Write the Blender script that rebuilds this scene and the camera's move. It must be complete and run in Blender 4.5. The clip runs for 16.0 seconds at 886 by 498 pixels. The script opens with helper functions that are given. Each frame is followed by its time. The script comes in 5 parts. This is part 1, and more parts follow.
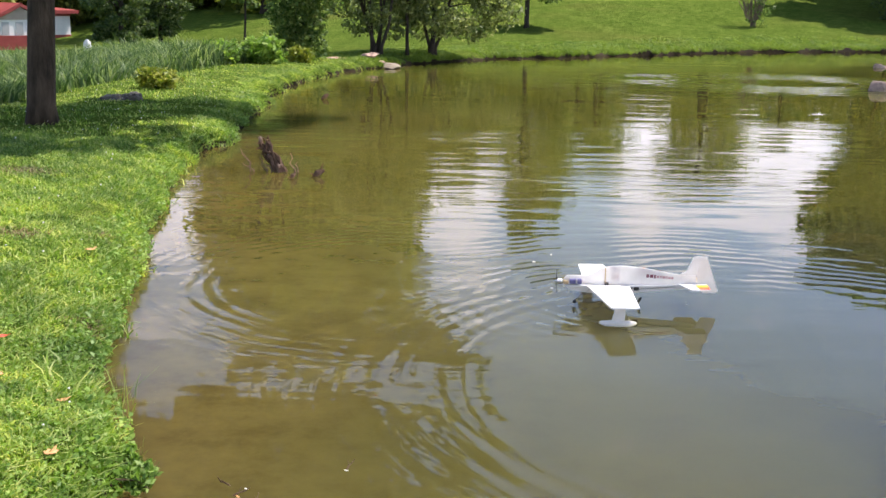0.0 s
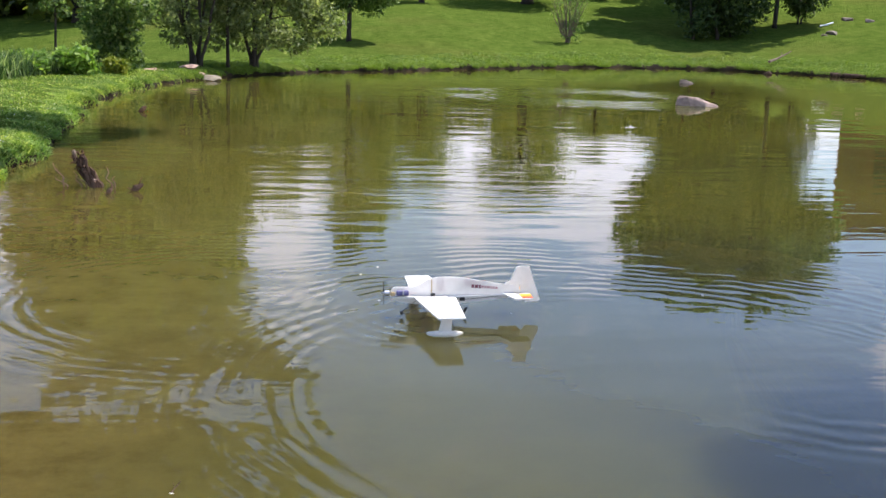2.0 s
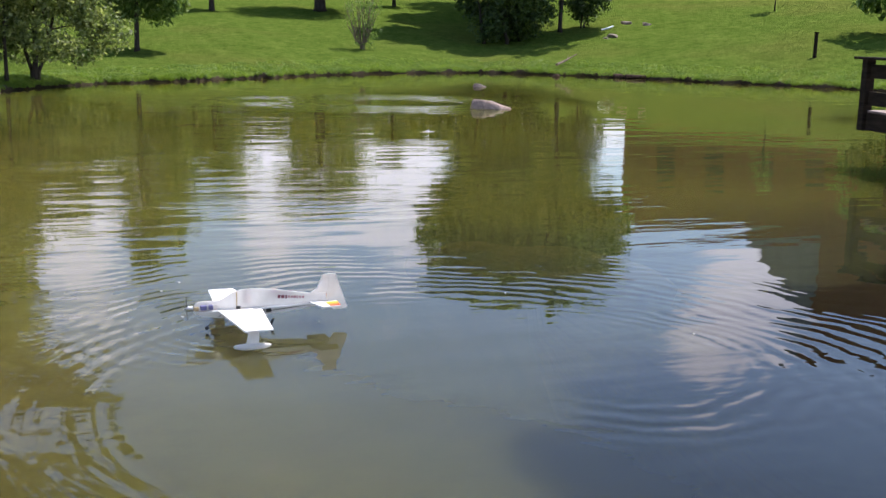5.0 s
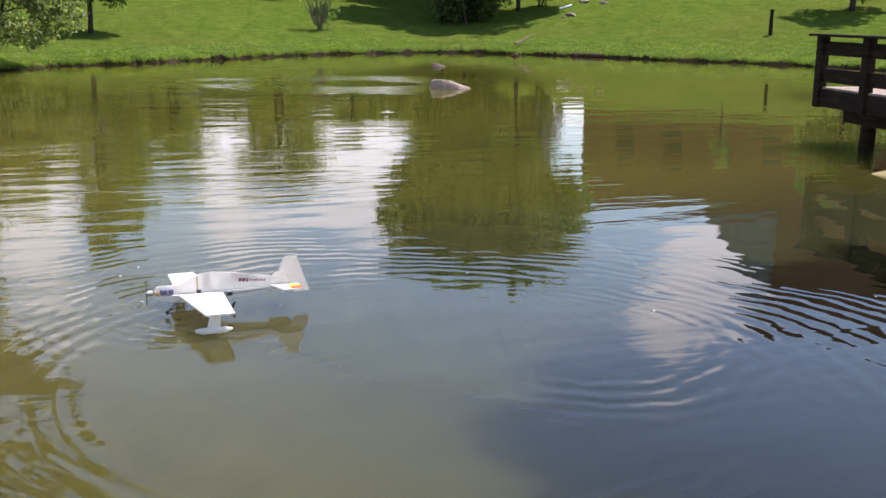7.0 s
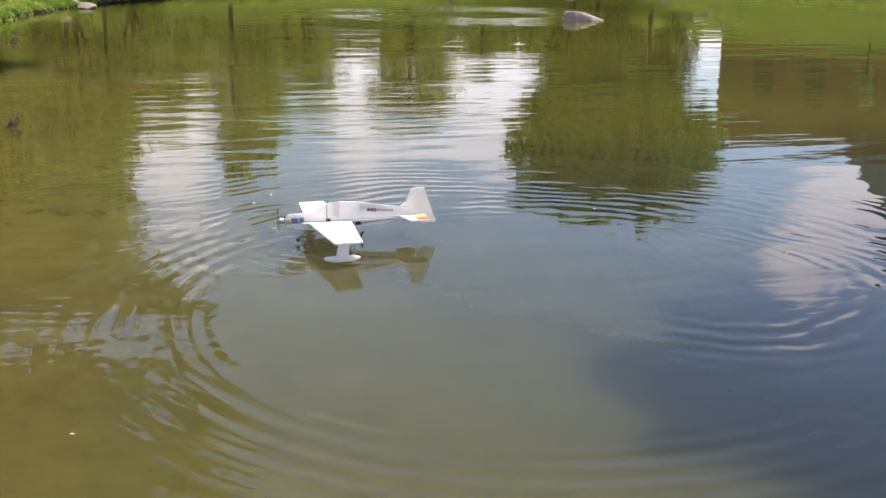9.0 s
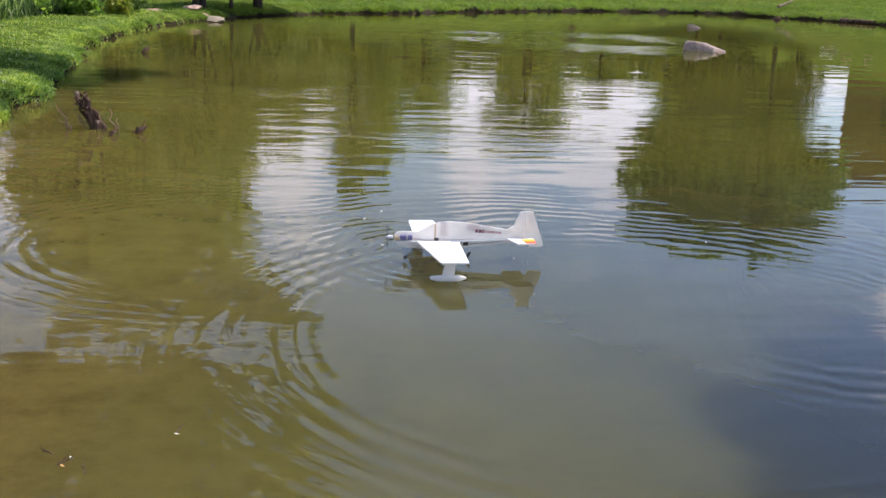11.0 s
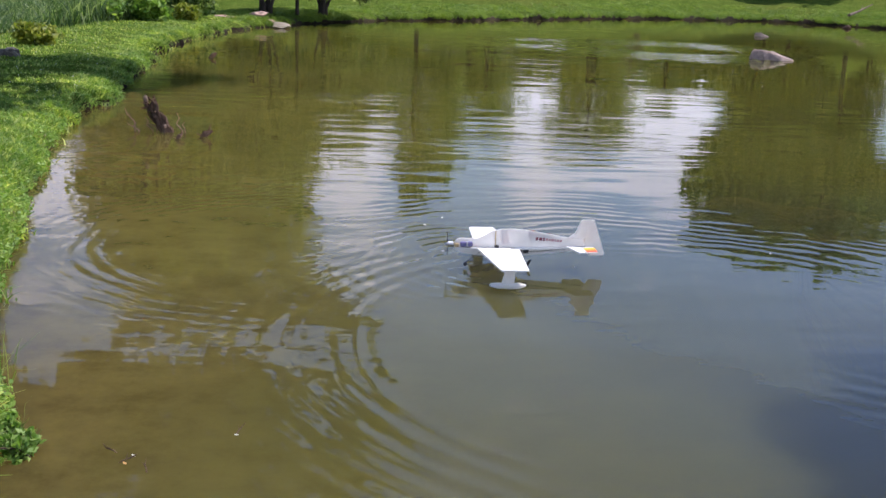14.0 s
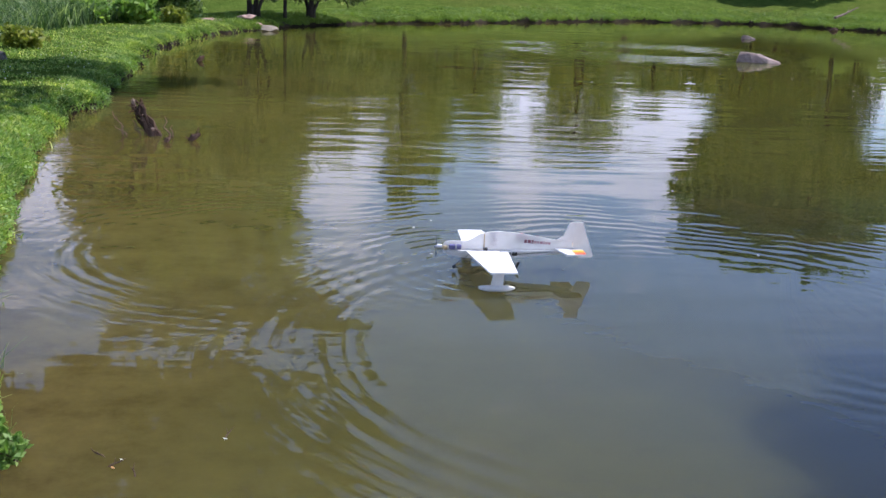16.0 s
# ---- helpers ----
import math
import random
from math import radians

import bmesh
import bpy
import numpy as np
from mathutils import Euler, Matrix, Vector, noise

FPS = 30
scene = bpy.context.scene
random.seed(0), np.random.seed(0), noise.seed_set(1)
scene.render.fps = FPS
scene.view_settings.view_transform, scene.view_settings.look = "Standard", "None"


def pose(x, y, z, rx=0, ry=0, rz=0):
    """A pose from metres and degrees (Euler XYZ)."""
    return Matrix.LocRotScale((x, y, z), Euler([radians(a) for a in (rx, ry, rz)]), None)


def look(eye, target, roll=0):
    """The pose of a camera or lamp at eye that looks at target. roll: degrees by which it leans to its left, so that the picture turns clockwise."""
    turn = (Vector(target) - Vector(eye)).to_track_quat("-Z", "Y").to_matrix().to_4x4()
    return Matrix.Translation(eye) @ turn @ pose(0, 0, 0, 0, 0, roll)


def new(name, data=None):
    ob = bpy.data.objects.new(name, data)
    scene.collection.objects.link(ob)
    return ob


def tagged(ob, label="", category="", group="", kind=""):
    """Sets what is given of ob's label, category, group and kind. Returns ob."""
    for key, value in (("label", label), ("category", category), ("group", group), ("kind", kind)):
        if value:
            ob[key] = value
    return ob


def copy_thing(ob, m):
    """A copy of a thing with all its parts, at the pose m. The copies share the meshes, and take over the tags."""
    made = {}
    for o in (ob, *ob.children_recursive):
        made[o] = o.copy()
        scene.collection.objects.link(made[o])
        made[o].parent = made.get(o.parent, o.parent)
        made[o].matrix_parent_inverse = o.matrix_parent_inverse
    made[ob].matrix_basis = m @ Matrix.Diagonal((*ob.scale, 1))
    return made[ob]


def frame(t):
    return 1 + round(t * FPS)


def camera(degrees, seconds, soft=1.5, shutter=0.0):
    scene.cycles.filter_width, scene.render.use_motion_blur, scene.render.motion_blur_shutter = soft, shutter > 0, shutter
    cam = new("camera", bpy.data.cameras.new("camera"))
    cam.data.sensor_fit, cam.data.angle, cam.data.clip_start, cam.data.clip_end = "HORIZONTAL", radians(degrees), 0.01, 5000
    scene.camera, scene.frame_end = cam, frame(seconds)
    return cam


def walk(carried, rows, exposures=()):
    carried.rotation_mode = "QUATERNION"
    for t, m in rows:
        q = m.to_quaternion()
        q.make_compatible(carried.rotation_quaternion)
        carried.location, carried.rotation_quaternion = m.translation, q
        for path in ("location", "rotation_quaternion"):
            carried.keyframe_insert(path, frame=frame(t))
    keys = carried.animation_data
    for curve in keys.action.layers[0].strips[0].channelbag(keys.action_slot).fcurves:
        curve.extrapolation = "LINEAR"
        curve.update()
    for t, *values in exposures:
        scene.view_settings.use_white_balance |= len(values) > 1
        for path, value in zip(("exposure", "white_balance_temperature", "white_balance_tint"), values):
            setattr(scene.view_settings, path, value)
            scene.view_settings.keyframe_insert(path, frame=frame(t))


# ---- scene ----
cam = camera(44.54, 16.0, soft=1.5)
PATH = [
    (0, pose(0, 0, 1.9, 77.17, -0.91, 0.26)),
    (0.5, pose(0, 0, 1.9, 77.44, -1.04, -0.12)),
    (1, pose(0, 0, 1.9, 77.61, -0.88, -0.62)),
    (1.5, pose(0, 0, 1.9, 77.74, -1.52, -4.30)),
    (2, pose(0, 0, 1.9, 78.07, -1.84, -8.93)),
    (2.5, pose(0, 0, 1.9, 78.27, -1.36, -9.71)),
    (3, pose(0, 0, 1.9, 78.47, -1.55, -9.33)),
    (3.5, pose(0, 0, 1.9, 78.94, -1.05, -12.01)),
    (4, pose(0, 0, 1.9, 78.93, -0.84, -15.28)),
    (4.5, pose(0, 0, 1.9, 78.58, -1.05, -17.65)),
    (5, pose(0, 0, 1.9, 78.70, -1.14, -19.60)),
    (5.2, pose(0, 0, 1.9, 78.63, -1.05, -20.41)),
    (7.3, pose(0, 0, 1.9, 77.23, -0.87, -21.78)),
    (7.5, pose(0, 0, 1.9, 76.11, -0.45, -21.10)),
    (8, pose(0, 0, 1.9, 74.37, -0.90, -19.25)),
    (8.5, pose(0, 0, 1.9, 74.56, -1.35, -16.95)),
    (9, pose(0, 0, 1.9, 74.10, -0.64, -14.92)),
    (9.5, pose(0, 0, 1.9, 74.35, -0.84, -13.39)),
    (10, pose(0, 0, 1.9, 74.64, -1.27, -11.63)),
    (12.3, pose(0, 0, 1.9, 75.42, -2.79, -6.49)),
    (12.5, pose(0, 0, 1.9, 75.35, -2.72, -6.32)),
    (13, pose(0, 0, 1.9, 75.20, -2.64, -5.68)),
    (13.5, pose(0, 0, 1.9, 74.91, -2.60, -5.30)),
    (14, pose(0, 0, 1.9, 75.36, -2.31, -5.32)),
    (14.5, pose(0, 0, 1.9, 75.70, -2.67, -6.04)),
    (15, pose(0, 0, 1.9, 75.39, -2.45, -6.25)),
    (15.5, pose(0, 0, 1.9, 75.05, -2.26, -5.68)),
    (16, pose(0, 0, 1.9, 75.53, -2.30, -5.94)),
]
EXPOSURES = [(0, 0.99, 6600, 19), (1.5, 0.92, 6400, 18), (3, 0.76, 6200, 17), (5, 0.75, 6300, 18), (8, 0.9, 6750, 18), (10, 0.79, 6550, 18), (12.5, 0.57, 6250, 21), (14, 0.58, 6100, 21), (16, 0.53, 5700, 21)]
walk(cam, PATH, EXPOSURES)

# ---------------------------------------------------------------- light
SUN_TO = Vector((0.45, 0.25, 0.857)).normalized()
sun_data = bpy.data.lights.new("sun", "SUN")
sun_data.energy, sun_data.angle, sun_data.color = 4.6, radians(0.5), (1.0, 0.955, 0.88)
sun = new("sun", sun_data)
sun.matrix_world = look(SUN_TO * 60, (0, 0, 0))

world = bpy.data.worlds.new("world")
scene.world = world
world.use_nodes = True
wt = world.node_tree
wt.nodes.clear()
w_out = wt.nodes.new("ShaderNodeOutputWorld")
w_bg = wt.nodes.new("ShaderNodeBackground")
w_sky = wt.nodes.new("ShaderNodeTexSky")
w_sky.sky_type, w_sky.sun_disc = "NISHITA", False
w_sky.sun_elevation = math.asin(SUN_TO.z)
w_sky.sun_rotation = math.atan2(SUN_TO.x, SUN_TO.y)
w_sky.air_density, w_sky.dust_density = 1.0, 0.5
w_co = wt.nodes.new("ShaderNodeTexCoord")
w_sep = wt.nodes.new("ShaderNodeSeparateXYZ")
wt.links.new(w_co.outputs["Generated"], w_sep.inputs[0])


def w_math(op, a, b):
    nd = wt.nodes.new("ShaderNodeMath")
    nd.operation = op
    for i, v in enumerate((a, b)):
        if isinstance(v, (int, float)):
            nd.inputs[i].default_value = v
        else:
            wt.links.new(v, nd.inputs[i])
    return nd.outputs[0]


# a broken cumulus layer seen in perspective, closing up towards the horizon
w_h = w_math("ADD", w_math("MAXIMUM", w_sep.outputs["Z"], 0.0), 0.35)
w_vec = wt.nodes.new("ShaderNodeCombineXYZ")
wt.links.new(w_math("DIVIDE", w_sep.outputs["X"], w_h), w_vec.inputs[0])
wt.links.new(w_math("DIVIDE", w_sep.outputs["Y"], w_h), w_vec.inputs[1])
w_vec.inputs[2].default_value = 2.7
w_noise = wt.nodes.new("ShaderNodeTexNoise")
w_noise.inputs["Scale"].default_value = 4.3
w_noise.inputs["Detail"].default_value = 7.0
w_noise.inputs["Roughness"].default_value = 0.62
w_cover = w_math("ADD", w_noise.outputs["Fac"], w_math("MULTIPLY", w_math("SUBTRACT", 0.19, w_sep.outputs["Z"]), 0.62))


def cloud_bank(cover, az, el, spread, gain):
    """Gathers (or thins) the cumulus round one direction of the sky."""
    a, e = radians(-az), radians(el)
    dot = wt.nodes.new("ShaderNodeVectorMath")
    dot.operation = "DOT_PRODUCT"
    nrm = wt.nodes.new("ShaderNodeVectorMath")
    nrm.operation = "NORMALIZE"
    wt.links.new(w_co.outputs["Generated"], nrm.inputs[0])
    wt.links.new(nrm.outputs["Vector"], dot.inputs[0])
    dot.inputs[1].default_value = (math.sin(a) * math.cos(e), math.cos(a) * math.cos(e), math.sin(e))
    rng_node = wt.nodes.new("ShaderNodeMapRange")
    rng_node.interpolation_type = "SMOOTHSTEP"
    for nm, val in (("From Min", math.cos(radians(spread))), ("From Max", 1.0), ("To Min", 0.0), ("To Max", gain)):
        rng_node.inputs[nm].default_value = val
    wt.links.new(dot.outputs["Value"], rng_node.inputs["Value"])
    return w_math("ADD", cover, rng_node.outputs[0])


# gathered cumulus and the blue gaps between it, as the pond mirrors them
for az, el, spread, gain in ((1.0, 8.8, 4.5, 0.20), (11, 11, 4, 0.10), (17, 9.5, 5, 0.17), (11, 5.5, 5, 0.12), (17, 5, 6, 0.08), (35.8, 14.2, 4.5, 0.24), (32.8, 17.3, 3, 0.17),
                             (6.2, 11.5, 5, -0.17), (14.2, 12.5, 2.5, -0.08), (-14.5, 11, 5, 0.2), (25, 21, 11, -0.16), (30, 10.5, 6, -0.14), (42, 22, 12, -0.16), (8, 19, 8, -0.08)):
    w_cover = cloud_bank(w_cover, -az, el, spread, gain)
w_ramp = wt.nodes.new("ShaderNodeValToRGB")
w_ramp.color_ramp.elements[0].position, w_ramp.color_ramp.elements[1].position = 0.48, 0.62
w_mix = wt.nodes.new("ShaderNodeMix")
w_mix.data_type = "RGBA"
w_mix.inputs["B"].default_value = (7.7, 7.9, 8.8, 1)      # sunlit cumulus
wt.links.new(w_vec.outputs[0], w_noise.inputs["Vector"])
wt.links.new(w_cover, w_ramp.inputs["Fac"])
wt.links.new(w_ramp.outputs["Color"], w_mix.inputs["Factor"])
wt.links.new(w_sky.outputs["Color"], w_mix.inputs["A"])
wt.links.new(w_mix.outputs["Result"], w_bg.inputs["Color"])
w_bg.inputs["Strength"].default_value = 0.14
wt.links.new(w_bg.outputs["Background"], w_out.inputs["Surface"])


# ---------------------------------------------------------------- materials
class Mat:
    """A small wrapper for building node materials."""

    def __init__(self, name):
        self.m = bpy.data.materials.new(name)
        self.m.use_nodes = True
        self.t = self.m.node_tree
        self.t.nodes.clear()
        self.out = self.n("ShaderNodeOutputMaterial")

    def n(self, kind, **inputs):
        node = self.t.nodes.new(kind)
        for k, v in inputs.items():
            node.inputs[k.replace("_", " ")].default_value = v
        return node

    def link(self, a, b):
        self.t.links.new(a, b)

    def coords(self, kind="Object", scale=(1, 1, 1)):
        c = self.n("ShaderNodeTexCoord")
        mp = self.n("ShaderNodeMapping")
        mp.inputs["Scale"].default_value = scale
        self.link(c.outputs[kind], mp.inputs["Vector"])
        return mp.outputs["Vector"]

    def noise(self, vec, scale, detail=4.0, rough=0.55):
        nd = self.n("ShaderNodeTexNoise", Scale=scale, Detail=detail, Roughness=rough)
        self.link(vec, nd.inputs["Vector"])
        return nd.outputs["Fac"]

    def ramp(self, fac, stops):
        r = self.n("ShaderNodeValToRGB")
        e = r.color_ramp.elements
        while len(e) < len(stops):
            e.new(0.5)
        for i, (p, c) in enumerate(stops):
            e[i].position, e[i].color = p, (*c, 1)
        self.link(fac, r.inputs["Fac"])
        return r.outputs["Color"]

    def mix(self, fac, a, b, mode="MIX"):
        m = self.n("ShaderNodeMix")
        m.data_type, m.blend_type = "RGBA", mode
        for sock, v in (("Factor", fac), ("A", a), ("B", b)):
            if isinstance(v, (int, float)):
                m.inputs[sock].default_value = v
            elif isinstance(v, tuple):
                m.inputs[sock].default_value = (*v, 1)
            else:
                self.link(v, m.inputs[sock])
        return m.outputs["Result"]

    def math(self, op, a, b=None):
        m = self.n("ShaderNodeMath")
        m.operation = op
        for i, v in enumerate((a, b)):
            if v is None:
                continue
            if isinstance(v, (int, float)):
                m.inputs[i].default_value = v
            else:
                self.link(v, m.inputs[i])
        return m.outputs[0]

    def bump(self, height, strength, distance):
        b = self.n("ShaderNodeBump", Strength=strength, Distance=distance)
        self.link(height, b.inputs["Height"])
        return b.outputs["Normal"]

    def surface(self, color, rough=0.8, metal=0.0, normal=None, spec=0.5):
        p = self.n("ShaderNodeBsdfPrincipled", Roughness=rough, Metallic=metal)
        p.inputs["Specular IOR Level"].default_value = spec
        if isinstance(color, tuple):
            p.inputs["Base Color"].default_value = (*color, 1)
        else:
            self.link(color, p.inputs["Base Color"])
        if normal:
            self.link(normal, p.inputs["Normal"])
        self.link(p.outputs[0], self.out.inputs["Surface"])
        self.p = p
        return self.m


def mat_plain(name, c1, c2, scale=6.0, rough=0.7, metal=0.0, bump=0.2, dist=0.004, stretch=(1, 1, 1), spec=0.5):
    """A two-tone material: broad patches, fine grain and relief."""
    k = Mat(name)
    v = k.coords("Object", stretch)
    big = k.noise(v, scale, 5)
    fine = k.noise(v, scale * 9, 3)
    f = k.math("ADD", k.math("MULTIPLY", big, 0.7), k.math("MULTIPLY", fine, 0.3))
    col = k.ramp(f, [(0.34, c1), (0.66, c2)])
    return k.surface(col, rough, metal, k.bump(fine, bump, dist), spec)


def mat_leaf(name, dark, mid, light, trans=0.35, mottle=0.0):
    """Foliage: each leaf its own tone, partly see-through to light."""
    k = Mat(name)
    g = k.n("ShaderNodeNewGeometry")
    col = k.ramp(g.outputs["Random Per Island"], [(0.0, dark), (0.5, mid), (1.0, light)])
    v = k.coords("Object")
    patch = k.noise(v, 0.9, 3)
    tint = k.ramp(patch, [(0.35, (0.7, 0.75, 0.75)), (0.65, (1.15, 1.1, 0.95))])
    col = k.mix(1.0, col, tint, "MULTIPLY")
    if mottle:
        col = k.mix(mottle, col, k.ramp(k.noise(v, 3.6, 4, 0.6), [(0.34, (0.5, 0.62, 0.55)), (0.5, (1.0, 1.0, 1.0)), (0.68, (1.55, 1.35, 1.1))]), "MULTIPLY")
    p = k.n("ShaderNodeBsdfPrincipled", Roughness=0.55)
    p.inputs["Specular IOR Level"].default_value = 0.35
    k.link(col, p.inputs["Base Color"])
    tr = k.n("ShaderNodeBsdfTranslucent")
    warm = k.mix(1.0, col, (1.35, 1.45, 0.85), "MULTIPLY")
    k.link(warm, tr.inputs["Color"])
    mx = k.n("ShaderNodeMixShader", Fac=trans)
    k.link(p.outputs[0], mx.inputs[1])
    k.link(tr.outputs[0], mx.inputs[2])
    k.link(mx.outputs[0], k.out.inputs["Surface"])
    return k.m


def mat_grass_ground():
    k = Mat("lawn")
    v = k.coords("Object")
    a = k.noise(v, 0.12, 4)
    b = k.noise(v, 1.3, 5, 0.65)
    c = k.noise(v, 14.0, 4, 0.7)
    d = k.noise(v, 60.0, 2, 0.7)
    e = k.noise(v, 4.5, 6, 0.75)
    b = k.math("ADD", k.math("MULTIPLY", b, 0.45), k.math("MULTIPLY", e, 0.55))
    base = k.ramp(b, [(0.34, (0.063, 0.112, 0.018)), (0.5, (0.108, 0.170, 0.029)), (0.66, (0.178, 0.230, 0.052))])
    dry = k.mix(k.ramp(a, [(0.5, (0, 0, 0)), (0.72, (0.4, 0.4, 0.4))]), base, (0.18, 0.165, 0.05))
    grain = k.ramp(c, [(0.3, (0.42, 0.48, 0.4)), (0.7, (1.4, 1.3, 1.2))])
    col = k.mix(0.85, dry, grain, "MULTIPLY")
    h = k.math("ADD", c, k.math("MULTIPLY", d, 0.6))
    return k.surface(col, 1.0, 0, k.bump(h, 1.0, 0.10), 0.0)


def mat_mud():
    k = Mat("wet_earth")
    v = k.coords("Object")
    a = k.noise(v, 1.1, 5)
    b = k.noise(v, 17.0, 5, 0.65)
    col = k.ramp(a, [(0.32, (0.013, 0.010, 0.006)), (0.55, (0.032, 0.023, 0.013)), (0.72, (0.062, 0.045, 0.026))])
    col = k.mix(0.7, col, k.ramp(b, [(0.3, (0.5, 0.5, 0.5)), (0.7, (1.3, 1.3, 1.3))]), "MULTIPLY")
    return k.surface(col, 0.75, 0, k.bump(b, 0.7, 0.03), 0.05)


def mat_water():
    """Murky pond water: cloudy olive body, partly clear, with a glossy rippled surface."""
    k = Mat("pond_water")
    pos = k.n("ShaderNodeNewGeometry").outputs["Position"]

    def scaled(sx, sy, rot=0.0):
        mp = k.n("ShaderNodeMapping")
        mp.inputs["Scale"].default_value = (sx, sy, 1)
        mp.inputs["Rotation"].default_value = (0, 0, rot)
        k.link(pos, mp.inputs["Vector"])
        return mp.outputs["Vector"]

    # broad swell, wind ripples drawn out across the view, and small chop that comes and goes
    swell = k.noise(scaled(0.55, 1.1), 1.0, 2, 0.5)
    ripple = k.noise(scaled(0.6, 3.0, 0.08), 1.0, 2, 0.45)
    fine = k.noise(scaled(2.2, 9.0, -0.05), 1.0, 2, 0.5)
    patch = k.ramp(k.noise(scaled(0.16, 0.24), 1.0, 3), [(0.42, (0.16, 0.16, 0.16)), (0.6, (1.1, 1.1, 1.1))])
    sep = k.n("ShaderNodeSeparateXYZ")
    k.link(pos, sep.inputs[0])
    breeze = k.n("ShaderNodeMapRange")
    breeze.interpolation_type = "SMOOTHSTEP"
    for nm, val in (("From Min", 6.2), ("From Max", 2.0), ("To Min", 0.24), ("To Max", 1.0)):
        breeze.inputs[nm].default_value = val
    k.link(k.math("ABSOLUTE", k.math("SUBTRACT", sep.outputs["Y"], 14.5)), breeze.inputs["Value"])
    patch = k.math("MULTIPLY", patch, breeze.outputs[0])
    # the water in the lee of the boardwalk lies calmer
    lee = k.n("ShaderNodeMapRange")
    lee.interpolation_type = "SMOOTHSTEP"
    for nm, val in (("From Min", 4.5), ("From Max", 7.5), ("To Min", 1.0), ("To Max", 0.3)):
        lee.inputs[nm].default_value = val
    k.link(sep.outputs["X"], lee.inputs["Value"])
    patch = k.math("MULTIPLY", patch, lee.outputs[0])
    h = k.math("ADD", k.math("MULTIPLY", swell, 0.008), k.math("MULTIPLY", k.math("MULTIPLY", ripple, patch), 0.019))
    h = k.math("ADD", h, k.math("MULTIPLY", k.math("MULTIPLY", fine, patch), 0.0050))

    # ring waves spreading from the aircraft's turns: centre, wavelength, inner and outer radius, height, the side they run to
    def smooth(value, lo, hi, a=0.0, b=1.0):
        mr = k.n("ShaderNodeMapRange")
        mr.interpolation_type = "SMOOTHSTEP"
        for nm, val in (("From Min", lo), ("From Max", hi), ("To Min", a), ("To Max", b)):
            mr.inputs[nm].default_value = val
        k.link(value, mr.inputs["Value"])
        return mr.outputs[0]

    wobble = k.noise(scaled(0.9, 0.9), 1.0, 3, 0.55)
    broken = k.noise(scaled(1.3, 1.7), 1.0, 3, 0.6)

    def rings(cx, cy, wave, r0, r1, amp, side=None, wob=0.35, gaps=0.5):
        mp = k.n("ShaderNodeMapping")
        mp.inputs["Location"].default_value = (-cx, -cy, 0)
        k.link(pos, mp.inputs["Vector"])
        ln = k.n("ShaderNodeVectorMath")
        ln.operation = "LENGTH"
        k.link(mp.outputs["Vector"], ln.inputs[0])
        r = ln.outputs["Value"]
        ph = k.math("MULTIPLY", k.math("ADD", r, k.math("MULTIPLY", wobble, wob)), 2 * math.pi / wave)
        w = k.math("MULTIPLY", smooth(r, r0, r0 + 0.3 * (r1 - r0)), smooth(r, r0 + 0.4 * (r1 - r0), r1, 1.0, 0.0))
        if side is not None:
            dt = k.n("ShaderNodeVectorMath")
            dt.operation = "DOT_PRODUCT"
            k.link(mp.outputs["Vector"], dt.inputs[0])
            dt.inputs[1].default_value = (math.cos(radians(side)), math.sin(radians(side)), 0)
            w = k.math("MULTIPLY", w, smooth(k.math("DIVIDE", dt.outputs["Value"], k.math("MAXIMUM", r, 0.05)), -0.25, 0.55))
        w = k.math("MULTIPLY", w, smooth(broken, gaps - 0.16, gaps + 0.06))
        return k.math("MULTIPLY", k.math("MULTIPLY", k.math("SINE", ph), w), amp)

    for ring in ((1.9, 5.3, 0.15, 1.55, 2.9, 0.0012, 205, 0.08, 0.44), (1.9, 5.2, 0.17, 1.7, 4.4, 0.0008, 40, 0.6, 0.5),
                 (1.1, 6.85, 0.12, 0.15, 1.4, 0.0008, 170, 0.2, 0.42), (-0.3, 7.3, 0.13, 1.0, 2.2, 0.0009, 175, 0.25, 0.5),
                 (3.1, 5.5, 0.15, 0.6, 1.6, 0.0010, -50, 0.5, 0.48), (8.8, 28.5, 0.55, 0.6, 5.0, 0.0055, None, 0.5, 0.45),
                 (5.2, 29.5, 0.5, 0.4, 2.6, 0.0045, None, 0.5, 0.45)):
        h = k.math("ADD", h, rings(*ring))
    bmp = k.n("ShaderNodeBump", Strength=1.0, Distance=1.0)
    k.link(h, bmp.inputs["Height"])
    nrm = bmp.outputs["Normal"]
    at = k.n("ShaderNodeAttribute")
    at.attribute_name = "shallow"
    cloudy = k.ramp(k.noise(scaled(0.25, 0.25), 1.0, 4), [(0.35, (0.85, 0.85, 0.85)), (0.65, (1.15, 1.15, 1.15))])
    # the far and western water is cloudier than the deep middle
    murk = k.n("ShaderNodeMapRange")
    murk.interpolation_type = "SMOOTHSTEP"
    for nm, val in (("From Min", 7.5), ("From Max", 15.5)):
        murk.inputs[nm].default_value = val
    across = k.math("SUBTRACT", sep.outputs["Y"], k.math("MULTIPLY", sep.outputs["X"], 0.7))
    k.link(k.math("ADD", across, k.math("MULTIPLY", k.noise(scaled(0.12, 0.12), 1.0, 3), 4.0)), murk.inputs["Value"])
    # shade over the right-hand water put into its colour: darker towards the boardwalk
    shade_east = k.n("ShaderNodeMapRange")
    shade_east.interpolation_type = "SMOOTHSTEP"
